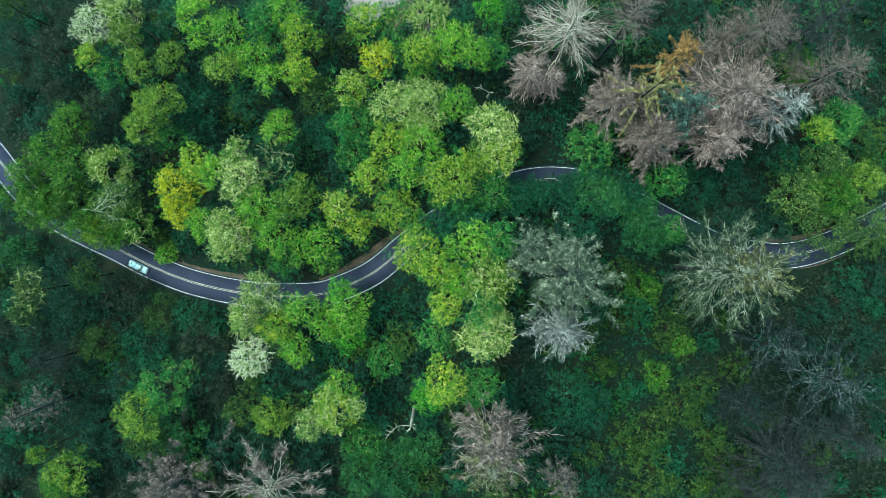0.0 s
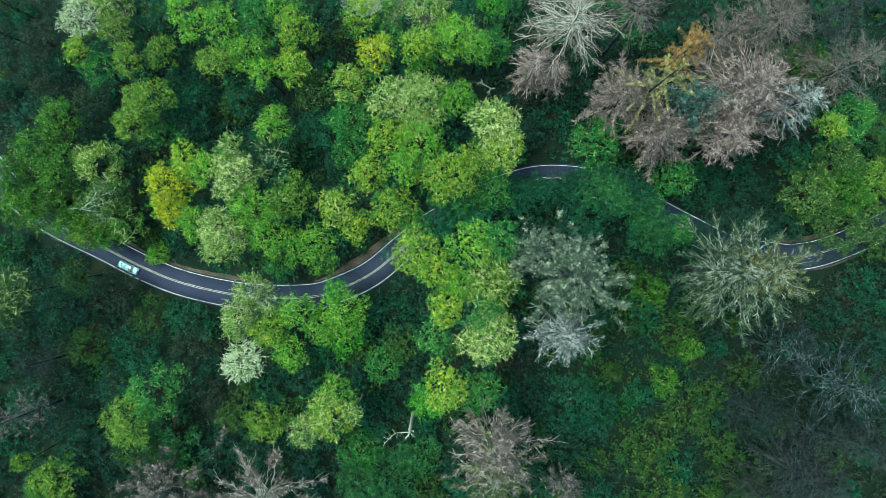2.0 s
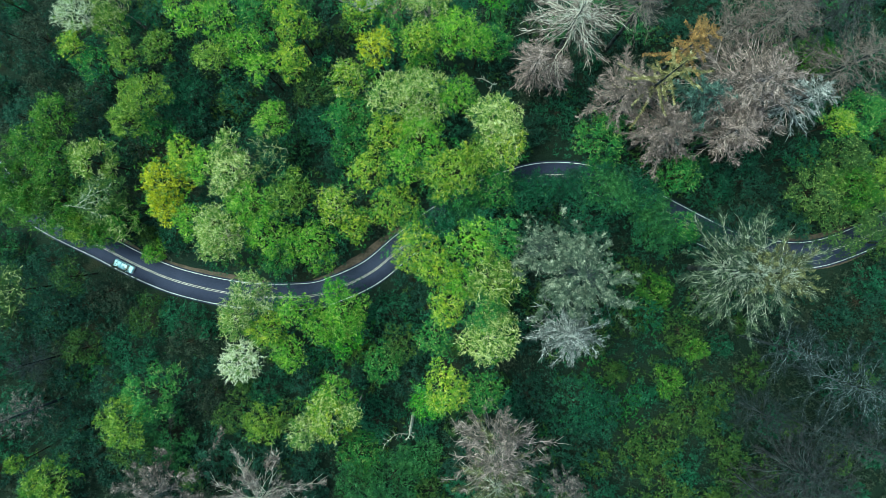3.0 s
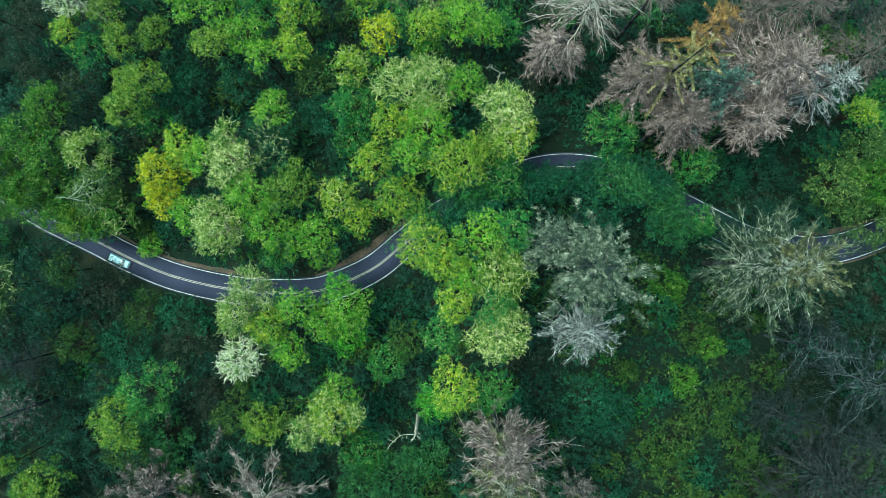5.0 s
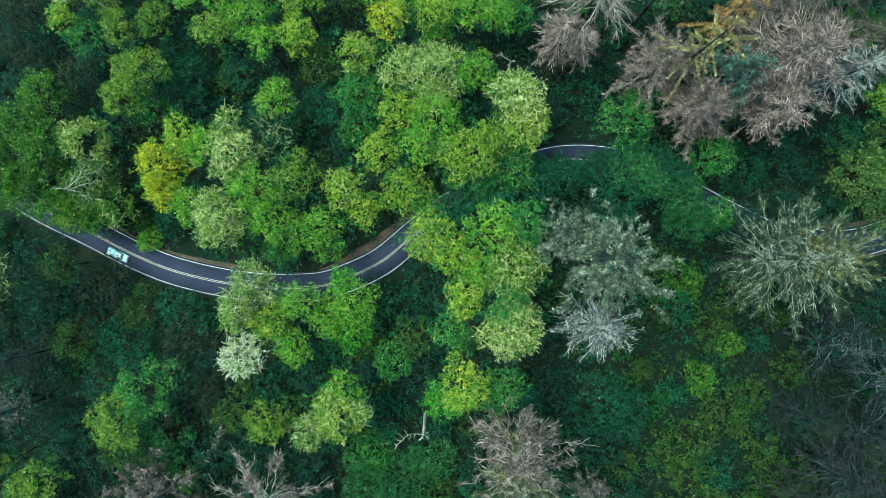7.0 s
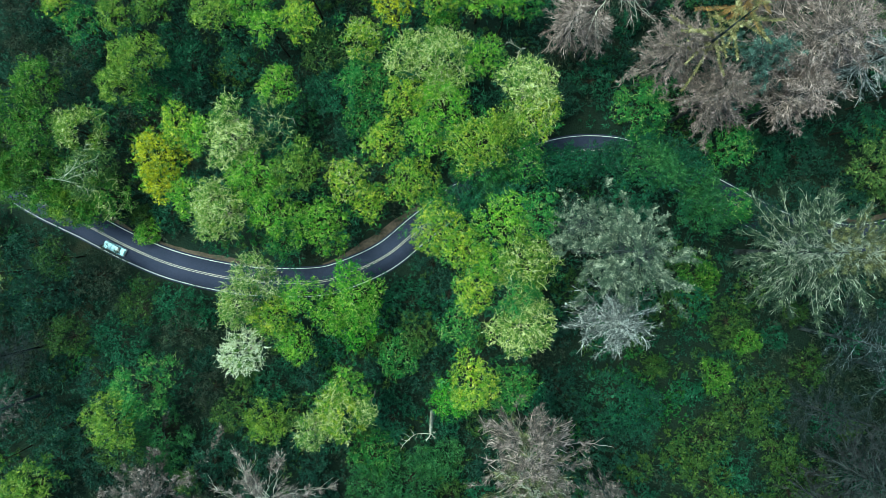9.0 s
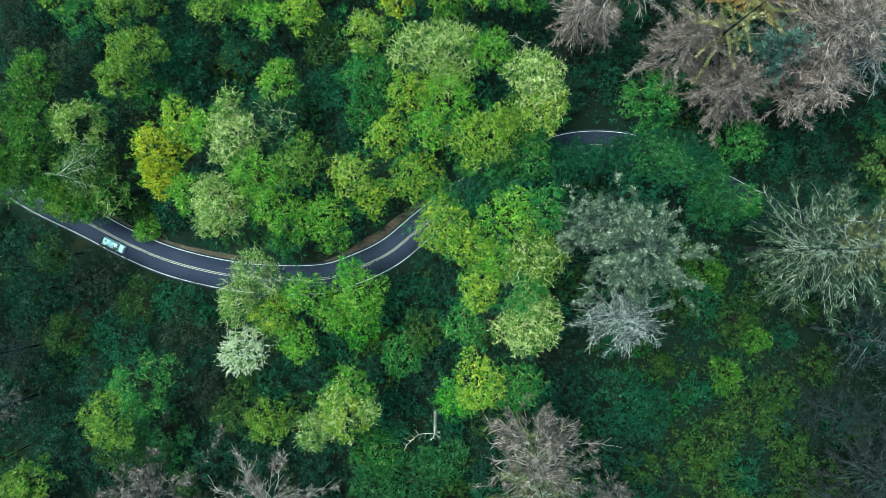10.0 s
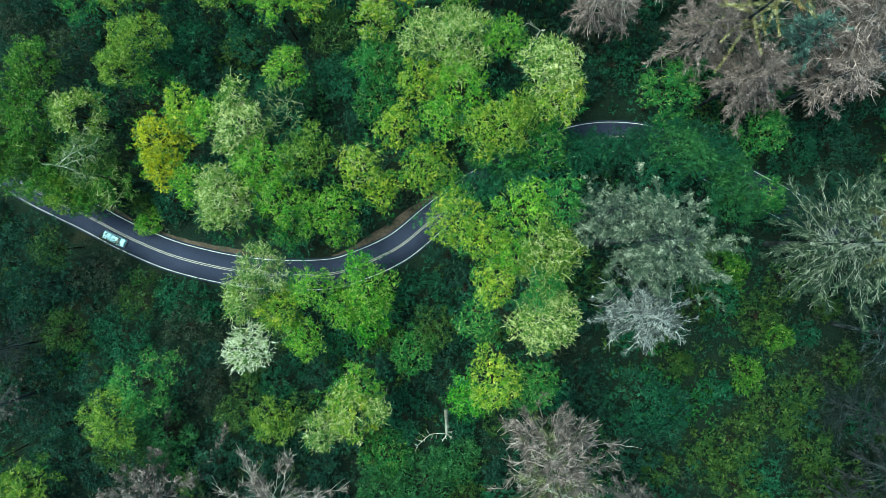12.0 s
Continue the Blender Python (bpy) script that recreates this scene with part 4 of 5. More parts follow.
broadleaf(89.7, 23.6, 24, 4.9, "teal", "dark green tree with a lobed crown in dense forest", twigs=0.1)
broadleaf(-78.7, -43.1, 30, 7.4, "fern", "broad fern-green tree with a lobed crown in dense forest", twigs=0.02)
broadleaf(-73.1, -36.5, 28, 8.7, "green", "broad green tree with a lobed crown in dense forest", twigs=0.06)
broadleaf(-78.9, -50.8, 24, 6.7, "olive", "broad olive-green tree with a lobed crown in dense forest")
broadleaf(-72.6, -48.9, 19, 9.4, "forest", "broad forest-green tree with a lobed crown in dense forest", twigs=0.08)
broadleaf(-106.9, -54.1, 22, 2.8, "fern", "small fern-green tree with a lobed crown in dense forest", twigs=0.03)
broadleaf(-100.1, -60.0, 22, 7.1, "fern", "broad fern-green tree with a lobed crown in dense forest", twigs=0.05)
broadleaf(-103.9, -63.5, 20, 6.3, "meadow", "meadow-green tree with a lobed crown in dense forest", twigs=0.05)
broadleaf(-98.2, -55.6, 16, 8.0, "dark", "broad dark green tree with a lobed crown in dense forest", twigs=0.08)
broadleaf(-96.5, -48.2, 14, 6.8, "dark", "broad dark green tree with a lobed crown in dense forest", twigs=0.08)
broadleaf(-109.3, -10.9, 24, 7.0, "olive", "broad olive-green tree with pale bare twigs in dense forest", twigs=0.25)
broadleaf(-111.1, -16.9, 22, 4.6, "olive", "olive-green tree with a lobed crown in dense forest", twigs=0.2)
broadleaf(-96.6, -7.4, 18, 5.4, "olive", "olive-green tree with a lobed crown by the road", twigs=0.15)
broadleaf(-103.3, -16.0, 17, 7.3, "dark", "broad dark green tree with a lobed crown in dense forest", twigs=0.1)
broadleaf(-89.6, -11.7, 13, 8.4, "brown", "broad brownish green tree with a lobed crown by the road")
broadleaf(-79.7, -18.6, 13, 6.5, "olive", "olive-green tree with a lobed crown by the road", twigs=0.05)
broadleaf(-70.7, -18.7, 12, 6.9, "teal", "broad blue-green tree with a lobed crown by the road")
broadleaf(-95.2, -26.5, 15, 6.7, "olive", "broad olive-green tree with a lobed crown in dense forest")
broadleaf(-83.8, -27.6, 12, 8.5, "teal", "broad blue-green tree with a lobed crown in dense forest")
broadleaf(-68.0, -24.9, 13, 6.8, "brown", "broad brownish green tree with a lobed crown by the road", twigs=0.03)
broadleaf(-60.1, -38.5, 16, 7.4, "brown", "broad brownish green tree with a lobed crown in dense forest", twigs=0.05)
broadleaf(-54.0, -42.6, 18, 6.6, "olive", "broad olive-green tree with a lobed crown in dense forest", twigs=0.05)
broadleaf(-45.6, -44.8, 21, 6.2, "fern", "fern-green tree with a lobed crown in dense forest", twigs=0.03)
broadleaf(-63.4, -57.5, 22, 3.7, "olive", "small olive-green tree with a lobed crown in dense forest")
broadleaf(-12.7, -59.4, 22, 9.3, "forest", "broad forest-green tree with a lobed crown in dense forest", twigs=0.03)
broadleaf(-21.6, -61.3, 22, 7.4, "forest", "broad forest-green tree with a lobed crown in dense forest", twigs=0.05)
broadleaf(-6.7, -54.8, 18, 7.0, "forest", "broad forest-green tree with a lobed crown in dense forest")
broadleaf(32.5, -39.0, 28, 8.7, "teal", "broad blue-green tree with a lobed crown in dense forest", twigs=0.05)
broadleaf(38.3, -41.7, 27, 6.8, "teal", "broad blue-green tree with a lobed crown in dense forest", twigs=0.1)
broadleaf(61.0, -21.6, 21, 6.8, "olive", "broad olive-green tree with a lobed crown in dense forest", twigs=0.05)
broadleaf(62.9, -25.1, 23, 3.7, "meadow", "small meadow-green tree with a lobed crown in dense forest")
broadleaf(56.4, -33.3, 24, 4.9, "meadow", "meadow-green tree with a lobed crown in dense forest")
broadleaf(63.1, -41.3, 24, 7.3, "olive", "broad olive-green tree with a lobed crown in dense forest", twigs=0.05)
broadleaf(55.0, -48.7, 22, 8.3, "olive", "broad olive-green tree with a lobed crown in dense forest", twigs=0.08)
broadleaf(67.8, -36.6, 24, 5.5, "olive", "olive-green tree with a lobed crown in dense forest", twigs=0.03)
broadleaf(55.8, -59.2, 26, 7.2, "olive", "broad olive-green tree with a lobed crown in dense forest", twigs=0.1)
broadleaf(73.5, -60.0, 26, 7.9, "olive", "broad olive-green tree with a lobed crown in dense forest", twigs=0.05)
broadleaf(70.3, -49.4, 24, 6.7, "olive", "broad olive-green tree with a lobed crown in dense forest", twigs=0.05)
broadleaf(54.5, -11.6, 12, 6.5, "meadow", "broad meadow-green tree with a lobed crown in dense forest")
broadleaf(48.3, -18.5, 14, 5.8, "olive", "olive-green tree with a lobed crown in dense forest")
broadleaf(107.6, -13.8, 16, 7.4, "dark", "broad dark green tree with a lobed crown by the road")
broadleaf(116.0, -9.0, 18, 6.3, "dark", "dark green tree with a lobed crown by the road")
broadleaf(-2.4, 5.7, 20, 5.4, "teal", "blue-green tree with a lobed crown by the road", twigs=0.05)
broadleaf(5.7, 11.8, 21, 6.2, "forest", "forest-green tree with a lobed crown by the road", twigs=0.05)
broadleaf(12.5, 14.7, 23, 6.1, "green", "mid-green tree with a lobed crown by the road", twigs=0.05)
broadleaf(-0.9, 13.9, 20, 3.8, "green", "small mid-green tree with a lobed crown by the road", twigs=0.1)
broadleaf(40.5, 18.8, 26, 6.0, "teal", "blue-green tree with a lobed crown by the road", twigs=0.05)
broadleaf(47.7, 15.9, 26, 5.4, "teal", "blue-green tree with a lobed crown by the road", twigs=0.03)
broadleaf(48.8, 10.0, 27, 5.1, "forest", "forest-green tree with a lobed crown by the road", twigs=0.03)
broadleaf(75.0, 6.8, 22, 4.6, "dark", "dark green tree with a lobed crown by the road", twigs=0.05)
broadleaf(81.8, 3.9, 20, 4.4, "dark", "dark green tree with a lobed crown by the road", twigs=0.05)
broadleaf(90.9, 5.4, 18, 4.1, "dark", "dark green tree with a lobed crown by the road", twigs=0.03)
broadleaf(-7.2, 5.0, 22, 5.6, "green", "mid-green tree with a lobed crown by the road", twigs=0.05)
broadleaf(1.2, 8.7, 18, 5.4, "teal", "blue-green tree with a lobed crown by the road", twigs=0.03)
broadleaf(7.6, 7.9, 22, 4.6, "teal", "blue-green tree with a lobed crown by the road", twigs=0.03)
broadleaf(14.0, 18.0, 24, 4.0, "green", "mid-green tree with a lobed crown by the road", twigs=0.05)
broadleaf(24.9, 15.3, 18, 5.4, "teal", "blue-green tree with a lobed crown by the road", twigs=0.03)
broadleaf(18.1, 15.4, 20, 4.1, "teal", "blue-green tree with a lobed crown by the road", twigs=0.03)
broadleaf(31.2, 15.9, 18, 4.4, "teal", "blue-green tree with a lobed crown by the road")
broadleaf(36.4, 18.2, 22, 4.0, "teal", "blue-green tree with a lobed crown by the road", twigs=0.03)
broadleaf(-105.4, 8.8, 19, 5.3, "meadow", "meadow-green tree with a lobed crown by the road", twigs=0.05)
broadleaf(-93.0, 5.1, 18, 5.4, "meadow", "meadow-green tree with a lobed crown by the road", twigs=0.08)
broadleaf(-111.3, 14.7, 17, 5.4, "meadow", "meadow-green tree with a lobed crown by the road", twigs=0.03)
broadleaf(-87.9, 5.1, 14, 4.2, "green", "mid-green tree with a lobed crown by the road", twigs=0.05)
broadleaf(58.7, 4.8, 27, 5.1, "green", "mid-green tree with a lobed crown by the road", twigs=0.05)
broadleaf(65.3, 1.9, 25, 4.6, "dark", "dark green tree with a lobed crown by the road", twigs=0.05)
broadleaf(9.2, 13.4, 20, 5.3, "teal", "blue-green tree with a lobed crown by the road", twigs=0.03)
broadleaf(-105.8, 12.4, 20, 5.2, "meadow", "meadow-green tree with a lobed crown by the road", twigs=0.05)
broadleaf(-101.0, 10.8, 20, 4.4, "olive", "olive-green tree with a lobed crown by the road", twigs=0.05)
broadleaf(-110.8, 11.0, 19, 5.5, "meadow", "meadow-green tree with a lobed crown by the road", twigs=0.03)
broadleaf(49.7, 12.9, 27, 5.1, "teal", "blue-green tree with a lobed crown by the road", twigs=0.03)
broadleaf(52.6, 9.9, 27, 3.9, "forest", "forest-green tree with a lobed crown by the road", twigs=0.03)
broadleaf(26.4, 15.0, 20, 4.2, "teal", "blue-green tree with a lobed crown by the road", twigs=0.03)
broadleaf(33.1, 16.6, 20, 3.9, "teal", "blue-green tree with a lobed crown by the road", twigs=0.03)
broadleaf(21.0, 14.2, 20, 4.2, "teal", "blue-green tree with a lobed crown by the road")
broadleaf(112.4, 1.3, 24, 5.5, "olive", "olive-green tree with a lobed crown by the road", twigs=0.03)
broadleaf(-112.5, 20.5, 20, 4.5, "meadow", "meadow-green tree with a lobed crown by the road", twigs=0.03)
broadleaf(-116.7, 14.1, 18, 4.6, "meadow", "meadow-green tree with a lobed crown by the road", twigs=0.03)
broadleaf(67.5, 4.1, 22, 3.9, "dark", "dark green tree with a lobed crown by the road", twigs=0.03)
broadleaf(70.6, 0.2, 20, 3.9, "dark", "dark green tree with a lobed crown by the road", twigs=0.03)
broadleaf(46.4, 14.5, 25, 3.8, "teal", "blue-green tree with a lobed crown by the road")
broadleaf(51.6, 5.6, 24, 4.7, "forest", "forest-green tree with a lobed crown by the road")
broadleaf(61.9, 4.0, 20, 3.9, "dark", "dark green tree with a lobed crown by the road")
broadleaf(42.2, 15.7, 25, 3.5, "forest", "small forest-green tree with a lobed crown by the road")
broadleaf(-17.4, 61.1, 24, 5.0, "lime", "lime-green tree with a lobed crown in dense forest", twigs=0.03)
broadleaf(-11.2, 62.2, 22, 4.2, "green", "mid-green tree with a lobed crown in dense forest", twigs=0.03)

broadleaf(0.6, 4.6, 21, 4.8, "teal", "blue-green tree with a lobed crown by the road", twigs=0.03)
broadleaf(5.2, 8.2, 21, 4.6, "forest", "forest-green tree with a lobed crown by the road", twigs=0.03)

# ---- the tall conifers, living and dead
conifer(29.8, 51.6, 48, 13.5, "mauve", "bare mauve-grey conifer with long bleached white branches", PALE_BARK, 0.42, 0.9, 13, 8, 0.45, 0.5, single=True, stout=0.62, fork=5, even=1.0, kinks=0.035)
conifer(44.8, 34.3, 64, 10.5, "golden", "golden-needled conifer with long drooping branches", OCHRE_BARK, 0.42, 1, 6, 6, 0.36, 0.45, single=True, comb=0.36, fork=0, stout=0.45, kinks=0.015, even=0.9, tuft=-0.4)
conifer(51.9, 42.4, 57, 7, "orange", "rusty orange conifer with feathery upright tips", OCHRE_BARK, 0.36, 1, 6, 7, 0.2, 0.5, comb=0.6, fork=0, stout=0.5, kinks=0.02, tuft=-0.4)
conifer(55.7, 32.0, 50, 8.5, "blue", "blue-grey needled conifer in a dense stand", DIM_BARK, 0.43, 1.5, 18, 8, 0.2, 0.5, tuft=0.5, kinks=0.08, fork=2)
conifer(64.7, 33.7, 58, 13.5, "mauve", "broad pale mauve-grey conifer with bare twigs", GREY_BARK, 0.47, 1.6, 22, 10, 0.2, 0.5, fork=5, stout=0.72, kinks=0.1, spur=0.8)
conifer(71.7, 49.3, 54, 11, "russet", "brownish grey conifer with pale bare branches", DUN_BARK, 0.43, 0.9, 18, 8, 0.42, 0.5, fork=3, stout=0.5, kinks=0.07)
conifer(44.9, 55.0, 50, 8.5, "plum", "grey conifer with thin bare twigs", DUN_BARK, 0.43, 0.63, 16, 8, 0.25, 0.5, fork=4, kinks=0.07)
conifer(89.6, 40.6, 52, 10.5, "russet", "brownish grey conifer with bare twigs", DUN_BARK, 0.47, 0.63, 18, 8, 0.3, 0.5, fork=4, stout=0.42, kinks=0.07)
conifer(87.2, 52.4, 52, 9.5, "plum", "dark plum-grey conifer with bare twigs", DIM_BARK, 0.47, 0.63, 16, 8, 0.3, 0.5, fork=4, kinks=0.07)
conifer(41.7, 35.4, 46, 9.5, "mauve", "grey-brown conifer with fine dry twigs", DUN_BARK, 0.43, 1.42, 18, 10, 0.2, 0.5, fork=4, kinks=0.07)
conifer(49.9, 26.7, 44, 9, "mauve", "pinkish grey conifer with fine dry twigs", DUN_BARK, 0.43, 1.62, 20, 10, 0.2, 0.45, fork=4, kinks=0.07)
conifer(77.0, 31.8, 52, 7.5, "ash", "ash-grey conifer tip beside a mauve crown", SILVER_BARK, 0.43, 1.3, 16, 8, 0.25, 0.5)
conifer(64.1, 25.6, 48, 8, "mauve", "pale pinkish grey conifer with drooping twigs", GREY_BARK, 0.43, 1.5, 16, 10, 0.2, 0.5, fork=5, kinks=0.1, spur=0.8)
conifer(63.7, 48.0, 46, 8, "russet", "grey-brown conifer with fine dry twigs", DUN_BARK, 0.43, 1.05, 16, 8, 0.42, 0.5, fork=4, kinks=0.07)
conifer(65.6, -5.2, 61, 15.5, "moss", "big moss-green conifer with long pale branches", MOSS_BARK, 0.62, 1.9, 28, 10, 0.16, 0.42, single=True, stout=0.40, fork=13, spur=0.42, plume=0.7, kinks=0.055, tuft=0.3, tip="tawny")
conifer(26.6, -5.2, 67, 12.8, "silver", "broad silver-green conifer with dense tufted foliage", DIM_BARK, 0.42, 2.5, 17, 9, 0.24, 0.42, stout=0.5, plume=0.8, kinks=0.09, tuft=0.5, fork=1)
conifer(20.7, 0.1, 52, 6.5, "silver", "grey-green conifer with sparse foliage", DIM_BARK, 0.43, 1.2, 16, 8, 0.2, 0.45, tuft=0.7, kinks=0.1, fork=2)
conifer(26.2, -18.2, 55, 8.6, "ash", "silvery grey conifer with bleached bare twigs", SILVER_BARK, 0.36, 1.2, 18, 9, 0.06, 0.45, fork=6, stout=0.7, kinks=0.12, tuft=0.6, spur=0.6)
conifer(78.8, -23.2, 46, 10.5, "shade", "dark blue-grey conifer coloured as if in shade", SLATE_BARK, 0.6, 1.1, 10, 8, 0.25, 0.5, fork=6, spur=0.5, kinks=0.08, stout=0.36)
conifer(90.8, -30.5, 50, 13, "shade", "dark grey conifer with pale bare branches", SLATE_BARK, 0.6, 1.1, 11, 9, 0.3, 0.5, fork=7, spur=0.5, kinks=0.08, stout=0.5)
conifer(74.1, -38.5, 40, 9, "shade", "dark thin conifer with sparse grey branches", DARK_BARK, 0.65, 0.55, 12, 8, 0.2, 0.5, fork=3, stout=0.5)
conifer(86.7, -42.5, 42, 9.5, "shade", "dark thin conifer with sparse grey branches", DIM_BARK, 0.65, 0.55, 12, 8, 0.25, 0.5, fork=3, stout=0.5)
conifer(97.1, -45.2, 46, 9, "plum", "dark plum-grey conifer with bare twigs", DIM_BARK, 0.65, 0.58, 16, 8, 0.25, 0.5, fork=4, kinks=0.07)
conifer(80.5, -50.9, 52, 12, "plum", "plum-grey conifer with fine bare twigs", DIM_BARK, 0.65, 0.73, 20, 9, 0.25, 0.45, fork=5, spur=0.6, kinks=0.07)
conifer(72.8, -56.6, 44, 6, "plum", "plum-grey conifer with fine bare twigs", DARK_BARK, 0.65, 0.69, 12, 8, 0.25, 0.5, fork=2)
conifer(11.0, -43.5, 57, 12.8, "umber", "brown-grey conifer with upswept bare twigs", GREY_BARK, 0.5, 1.6, 17, 9, 0, 0.5, fork=8, spur=0.6, kinks=0.1, stout=0.62, tuft=0.3)
conifer(10.2, -46.8, 60, 9, "tawny", "tawny-green conifer tip above bare twigs", MOSS_BARK, 0.35, 1.6, 12, 8, 0.15, 0.5, kinks=0.08, stout=0.5, fork=5, spur=0.55)
conifer(-43.5, -60.1, 32, 15, "umber", "brown bare conifer with thin crooked bleached branches", PALE_BARK, 0.45, 1.5, 8, 8, 0, 0.5, fork=5, stout=0.4, kinks=0.08, even=1.0, tuft=0.3, spur=0.7)
conifer(-70.1, -61.4, 26, 15, "umber", "broad brown-grey bare conifer with fine twigs", DIM_BARK, 0.65, 1.5, 13, 9, 0.15, 0.45, fork=3, kinks=0.09, stout=0.45, tuft=0.3, spur=0.6)
conifer(-104.1, -41.2, 36, 6.5, "umber", "dark brown-grey bare conifer coloured as if in shade", DARK_BARK, 0.65, 0.6, 14, 8, 0.25, 0.5, fork=2, stout=0.5, kinks=0.08)
conifer(29.2, -56.7, 40, 5.4, "umber", "brownish grey bare conifer", DIM_BARK, 0.6, 1.2, 14, 8, 0.25, 0.5, fork=3, kinks=0.08, stout=0.55)
conifer(-105.5, -29.7, 22, 7, "shade", "dark sparse conifer coloured as if in shade", DARK_BARK, 0.65, 0.55, 12, 8, 0.25, 0.5, fork=2, stout=0.5, kinks=0.08)
conifer(22.3, 44.7, 34, 6.5, "mauve", "low mauve-brown dry conifer beneath bleached branches", GREY_BARK, 0.5, 1.6, 18, 8, 0.42, 0.4, fork=3)
conifer(27.6, 43.0, 32, 4.5, "mauve", "low mauve-brown dry conifer beneath bleached branches", GREY_BARK, 0.5, 1.6, 14, 8, 0.42, 0.4, fork=3)
snag(-8.0, -44.2, 28, "bleached dead snag with one long bare limb", ((187, 6.5), (75, 1.6), (300, 1.4), (100, 1.1), (20, 0.9), (250, 1.2)), 0.55)
snag(12.9, 43.6, 8, "bleached crooked dead sapling over dark undergrowth", ((150, 4.5), (250, 1.5), (20, 1.2)), 0.12)
snag(-89.6, 9.8, 24.2, "bleached antler-like dead tree rising out of green crowns", ((52, 9.0), (24, 10.0), (80, 4.0), (350, 6.0), (5, 7.5), (170, 2.5)), 0.2, LICHEN_WOOD, 0.85)
fallen_trunk(-49.8, 27.7, -43.0, 21.7, 13, 12, "thin bleached dead trunk leaning through the understorey", 0.16)
fallen_trunk(-47.3, 26.8, -41.3, 26.0, 13, 12, "thin bleached dead trunk leaning through the understorey", 0.16)
fallen_trunk(-48.4, 24.0, -44.7, 22.6, 13, 12, "thin bleached dead trunk leaning through the understorey", 0.16)

# ---- young trees and undergrowth between the tall crowns
def free_of_crowns(x, y, gap):
    return all((x - cx) ** 2 + (y - cy) ** 2 > (gap * r) ** 2 for cx, cy, r in CROWNS)


rng_fill = np.random.default_rng(7)
LABELS = {"teal": "blue-green young tree in the understorey", "dark": "dark green young tree in the understorey", "forest": "mid-green young tree in the understorey",
          "olive": "olive-green young tree in the understorey", "brown": "brownish half-dry shrub in the understorey"}
made = {}
for gx in np.arange(-126, 127, 9.3):
    for gy in np.arange(-72, 73, 9.3):
        x, y = gx + rng_fill.uniform(-3.2, 3.2), gy + rng_fill.uniform(-3.2, 3.2)
        d = float(off_road(x, y)[0][0])
        if d < 8.5 or not free_of_crowns(x, y, 0.72) or math.hypot(x + 17, y - 72) < 12:
            continue
        # Western areas draw darker hues: their dimness is put into the leaf colours.
        left = x < -5 and y < -12
        dim = x < -62 and y > 14
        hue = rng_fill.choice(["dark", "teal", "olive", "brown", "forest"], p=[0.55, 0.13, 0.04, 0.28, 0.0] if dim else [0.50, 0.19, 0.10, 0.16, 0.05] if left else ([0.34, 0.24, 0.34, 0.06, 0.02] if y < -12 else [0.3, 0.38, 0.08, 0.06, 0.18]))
        z = float(ground_at(x, y)[0])
        turn = rng_fill.uniform(0, 360)
        kind = (hue, int(rng_fill.integers(0, 3)))
        R = 3.6 + 1.2 * kind[1]
        if kind not in made:
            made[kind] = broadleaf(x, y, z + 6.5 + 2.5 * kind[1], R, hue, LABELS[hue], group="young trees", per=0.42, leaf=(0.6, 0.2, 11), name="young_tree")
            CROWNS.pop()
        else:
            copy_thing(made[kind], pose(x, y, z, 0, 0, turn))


def undergrowth(hue, picks, rng):
    """Low shrubs, ferns and brambles of one tone, too many to count."""
    x, y = picks[:, 0], picks[:, 1]
    z = ground_at(x, y)
    r = rng.uniform(0.8, 2.2, len(x))
    lobes = np.column_stack([x, y, z + r * rng.uniform(0.0, 1.5, len(x)), r])
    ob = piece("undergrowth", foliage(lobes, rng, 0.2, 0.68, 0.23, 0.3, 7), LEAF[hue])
    return tagged(ob, UNDER[hue], "undergrowth", kind="stuff")


UNDER = {"teal": "blue-green ferns and shrubs on the forest floor", "dark": "dark green shrubs covering the forest floor", "olive": "olive-green brambles on the forest floor",
         "green": "mid-green leafy shrubs on the forest floor", "brown": "brown dry brush on the forest floor"}
gx, gy = np.meshgrid(np.arange(-130, 131, 2.4), np.arange(-77, 78, 2.4), indexing="ij")
px = (gx + rng_fill.uniform(-1.2, 1.2, gx.shape)).ravel()
py = (gy + rng_fill.uniform(-1.2, 1.2, gx.shape)).ravel()
clear = (off_road(px, py)[0] > 5.9) & (np.hypot(px + 17, py - 72) > 9) & (rng_fill.uniform(size=px.size) < 0.9)
for cx, cy, cr in CROWNS:
    clear &= np.hypot(px - cx, py - cy) > 0.45 * cr
px, py = px[clear], py[clear]
# Negative terms put dimness in the west and south-east into leaf colour.
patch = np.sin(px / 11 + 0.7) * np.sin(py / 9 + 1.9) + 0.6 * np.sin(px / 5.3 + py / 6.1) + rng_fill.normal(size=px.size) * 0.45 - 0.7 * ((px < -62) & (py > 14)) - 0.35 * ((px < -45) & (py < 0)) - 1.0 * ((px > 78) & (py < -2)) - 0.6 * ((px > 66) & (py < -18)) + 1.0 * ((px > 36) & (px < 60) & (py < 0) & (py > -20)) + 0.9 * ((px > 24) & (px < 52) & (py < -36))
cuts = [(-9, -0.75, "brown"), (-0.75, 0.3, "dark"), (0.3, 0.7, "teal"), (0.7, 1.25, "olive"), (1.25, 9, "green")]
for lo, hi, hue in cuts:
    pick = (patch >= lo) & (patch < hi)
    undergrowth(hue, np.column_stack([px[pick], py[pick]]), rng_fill)


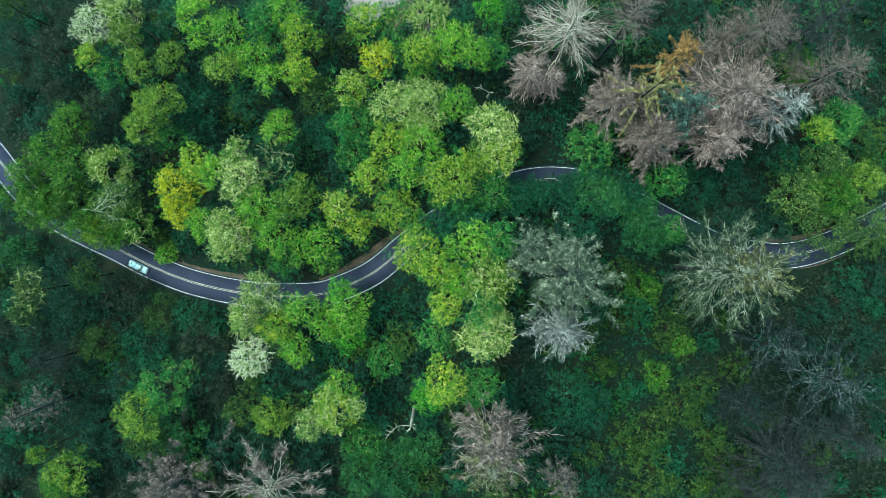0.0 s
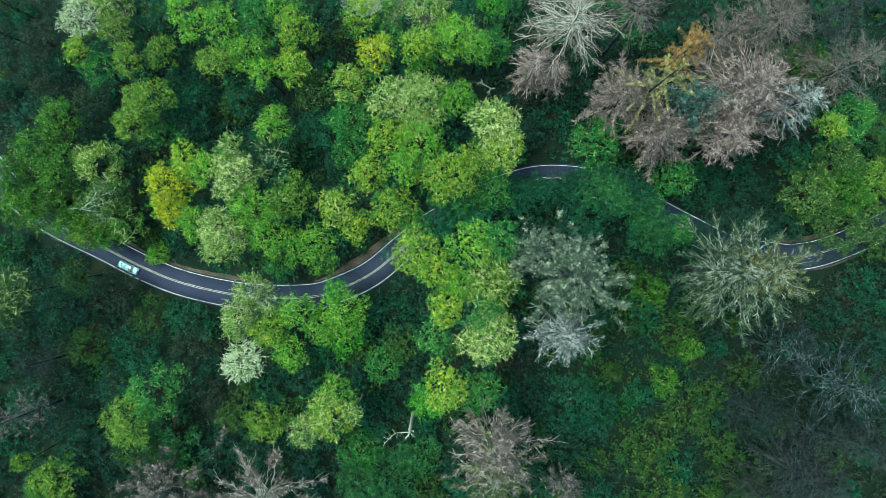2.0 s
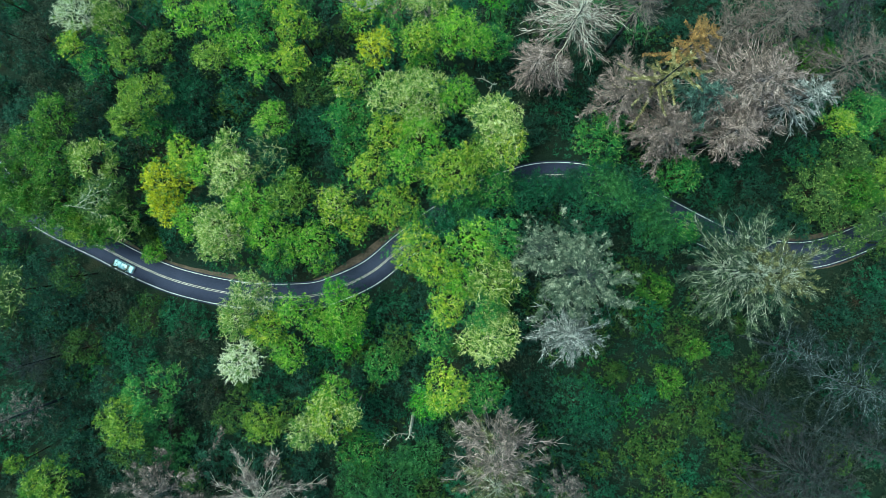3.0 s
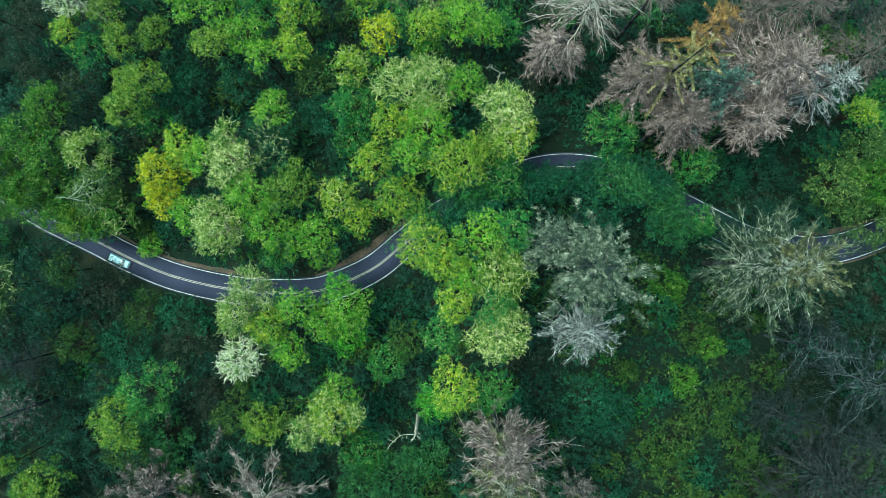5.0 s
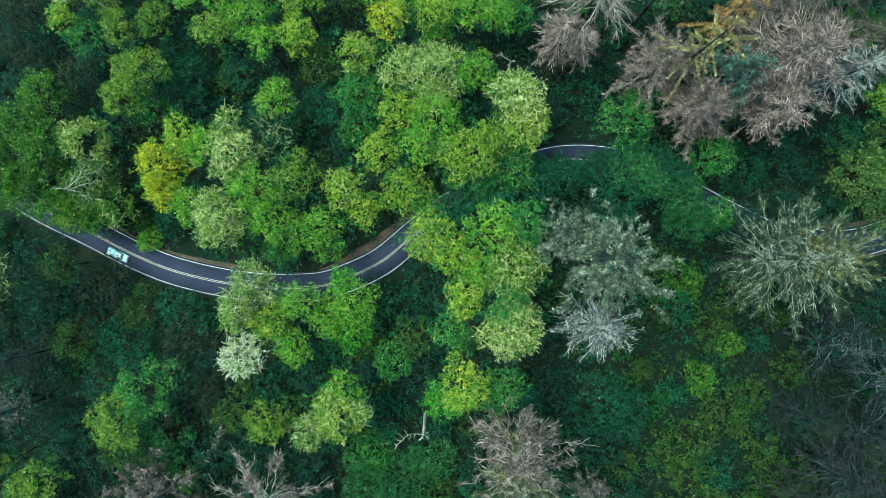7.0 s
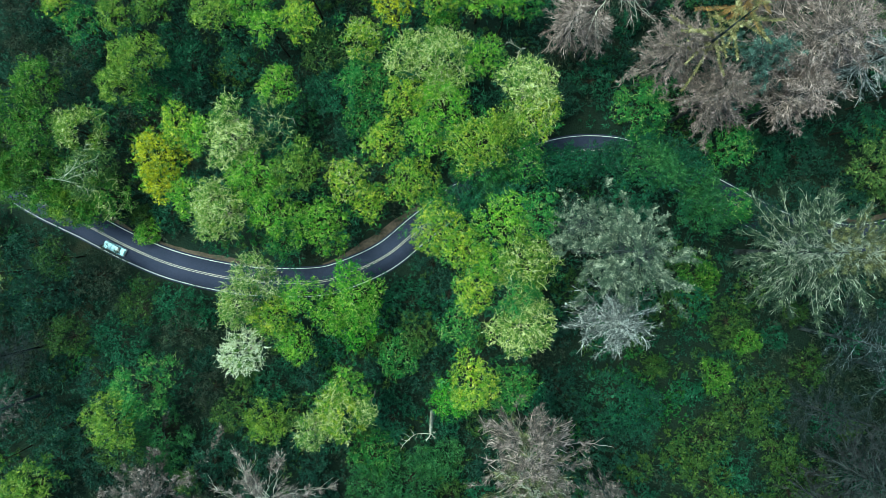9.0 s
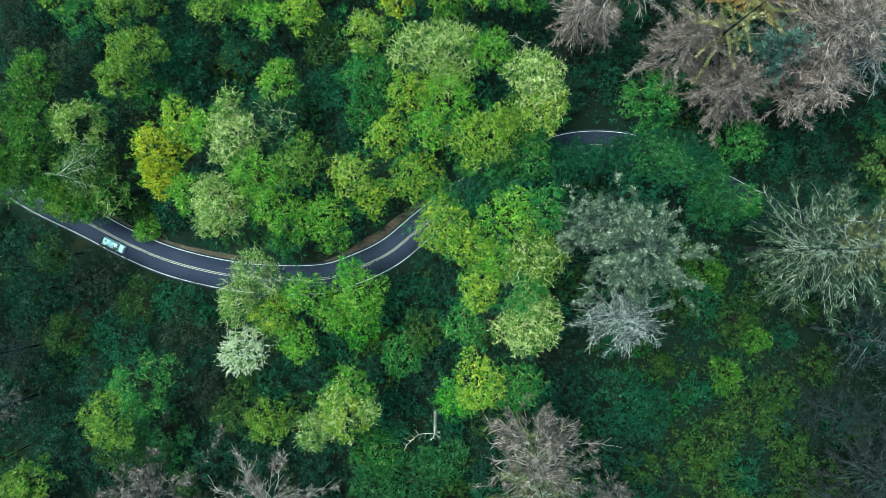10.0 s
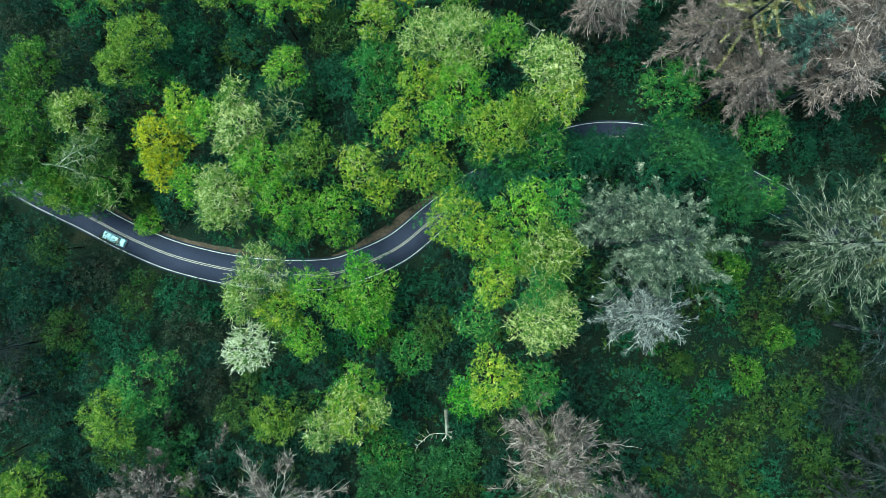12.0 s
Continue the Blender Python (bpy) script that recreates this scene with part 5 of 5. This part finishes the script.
# ---- a gravel clearing at the forest's edge
def patch_of(name, x, y, rx, ry, mat, seed, lift):
    rng = np.random.default_rng(seed)
    n, rings = 36, 5
    a = np.arange(n) * 2 * np.pi / n
    edge = 1 + 0.18 * np.sin(3 * a + 1) + 0.1 * np.sin(7 * a) + rng.normal(size=n) * 0.05
    v = []
    for k in range(rings + 1):
        f = k / rings
        px, py = x + rx * f * edge * np.cos(a), y + ry * f * edge * np.sin(a)
        v.append(np.column_stack([px, py, ground_at(px, py) + lift + rng.normal(size=n) * 0.03 * (k < rings) - 0.2 * (k == rings)]))
    i, j = np.meshgrid(np.arange(rings), np.arange(n), indexing="ij")
    q = np.stack([i * n + j, i * n + (j + 1) % n, (i + 1) * n + (j + 1) % n, (i + 1) * n + j], -1).reshape(-1, 4)
    return np.concatenate(v), q


clearing = piece("clearing", [patch_of("clearing", -21.0, 75.5, 11.0, 6.5, GRAVEL, 3, 0.15)], GRAVEL)
tagged(clearing, "pale gravel clearing among the trees", "clearing", kind="structure")
bare = piece("bare_earth", [patch_of("bare_earth", -12.5, 70.5, 6.0, 5.0, RED_SOIL, 4, 0.1)], RED_SOIL)
tagged(bare, "bare reddish-brown earth beside the gravel clearing", "bare earth", kind="structure")


# ---- the pickup truck on the road
def box(cx, cy, cz, lx, ly, lz, taper=0.0, bevel=0.06):
    """A rounded block; taper draws its top in."""
    bm = bmesh.new()
    bmesh.ops.create_cube(bm, size=1.0)
    for v in bm.verts:
        k = 1 - taper * (v.co.z + 0.5)
        v.co = Vector((v.co.x * lx * k, v.co.y * ly * (1 - 0.6 * taper * (v.co.z + 0.5)), v.co.z * lz))
    bmesh.ops.bevel(bm, geom=list(bm.edges), offset=bevel, segments=2, affect="EDGES", profile=0.6)
    bmesh.ops.translate(bm, verts=bm.verts, vec=(cx, cy, cz))
    return bm


def part(name, bm, material, parent, label=""):
    me = bpy.data.meshes.new(name)
    bm.to_mesh(me)
    bm.free()
    me.materials.append(material)
    ob = new(name, me)
    ob.parent = parent
    return tagged(ob, label) if label else ob


def wheel(parent, x, y):
    bm = bmesh.new()
    bmesh.ops.create_cone(bm, cap_ends=True, segments=24, radius1=0.39, radius2=0.39, depth=0.26)
    bmesh.ops.bevel(bm, geom=[e for e in bm.edges if e.calc_face_angle(0) > 1.0], offset=0.05, segments=2, affect="EDGES")
    bmesh.ops.rotate(bm, verts=bm.verts, cent=(0, 0, 0), matrix=Matrix.Rotation(radians(90), 3, "X"))
    bmesh.ops.translate(bm, verts=bm.verts, vec=(x, y, 0.39))
    w = part("wheel", bm, RUBBER, parent)
    bm = bmesh.new()
    bmesh.ops.create_cone(bm, cap_ends=True, segments=20, radius1=0.23, radius2=0.2, depth=0.29)
    bmesh.ops.rotate(bm, verts=bm.verts, cent=(0, 0, 0), matrix=Matrix.Rotation(radians(90), 3, "X"))
    bmesh.ops.translate(bm, verts=bm.verts, vec=(x, y, 0.39))
    part("rim", bm, CHROME, w)


def pickup(x, y, z, heading):
    truck = thing("pickup_truck", 0, 0, 0, "light blue pickup truck with a covered bed, on the road", "truck")
    part("body", box(0, 0, 0.78, 5.5, 1.95, 0.72, 0.02, 0.1), CAR_PAINT, truck)
    part("hood", box(1.95, 0, 1.17, 1.35, 1.78, 0.14, 0.04), CAR_PAINT, truck)
    part("cabin", box(0.45, 0, 1.42, 1.95, 1.72, 0.66, 0.16, 0.08), CAR_GLASS, truck, "dark-glazed cabin")
    part("roof", box(0.12, 0, 1.76, 1.6, 1.5, 0.08, 0.05, 0.03), CAR_PAINT, truck)
    part("bed_cover", box(-1.72, 0, 1.42, 2.05, 1.8, 0.66, 0.06, 0.09), CAR_PAINT, truck, "pale hard cover over the truck's bed")
    part("windscreen", box(1.2, 0, 1.42, 0.5, 1.5, 0.42, 0.1, 0.03), CAR_GLASS, truck, "dark sloping glass")
    part("front_bumper", box(2.78, 0, 0.6, 0.18, 1.9, 0.24, 0.0, 0.04), CHROME, truck)
    part("rear_bumper", box(-2.78, 0, 0.6, 0.18, 1.85, 0.2, 0.0, 0.04), CHROME, truck)
    for side in (0.72, -0.72):
        part("headlight", box(2.7, side, 0.98, 0.12, 0.34, 0.18, 0.0, 0.03), LAMP_GLASS, truck)
        part("tail_lamp", box(-2.72, side * 1.18, 1.0, 0.1, 0.16, 0.3, 0.0, 0.03), TAIL_GLASS, truck)
        part("mirror", box(1.05, side * 1.48, 1.3, 0.16, 0.22, 0.2, 0.0, 0.03), CAR_PAINT, truck)
        for along in (1.75, -1.7):
            wheel(truck, along, side * 1.17)
    truck.matrix_basis = pose(x, y, z, 0, 0, heading)
    return truck


_i = along_road(-87.1)
_t = unit((ROAD[_i + 1] - ROAD[_i - 1])[None])[0]
_p = ROAD[_i] + 1.6 * np.array([_t[1], -_t[0]])
pickup(_p[0], _p[1], ROAD_Z[_i] + 0.062, math.degrees(math.atan2(_t[1], _t[0])))
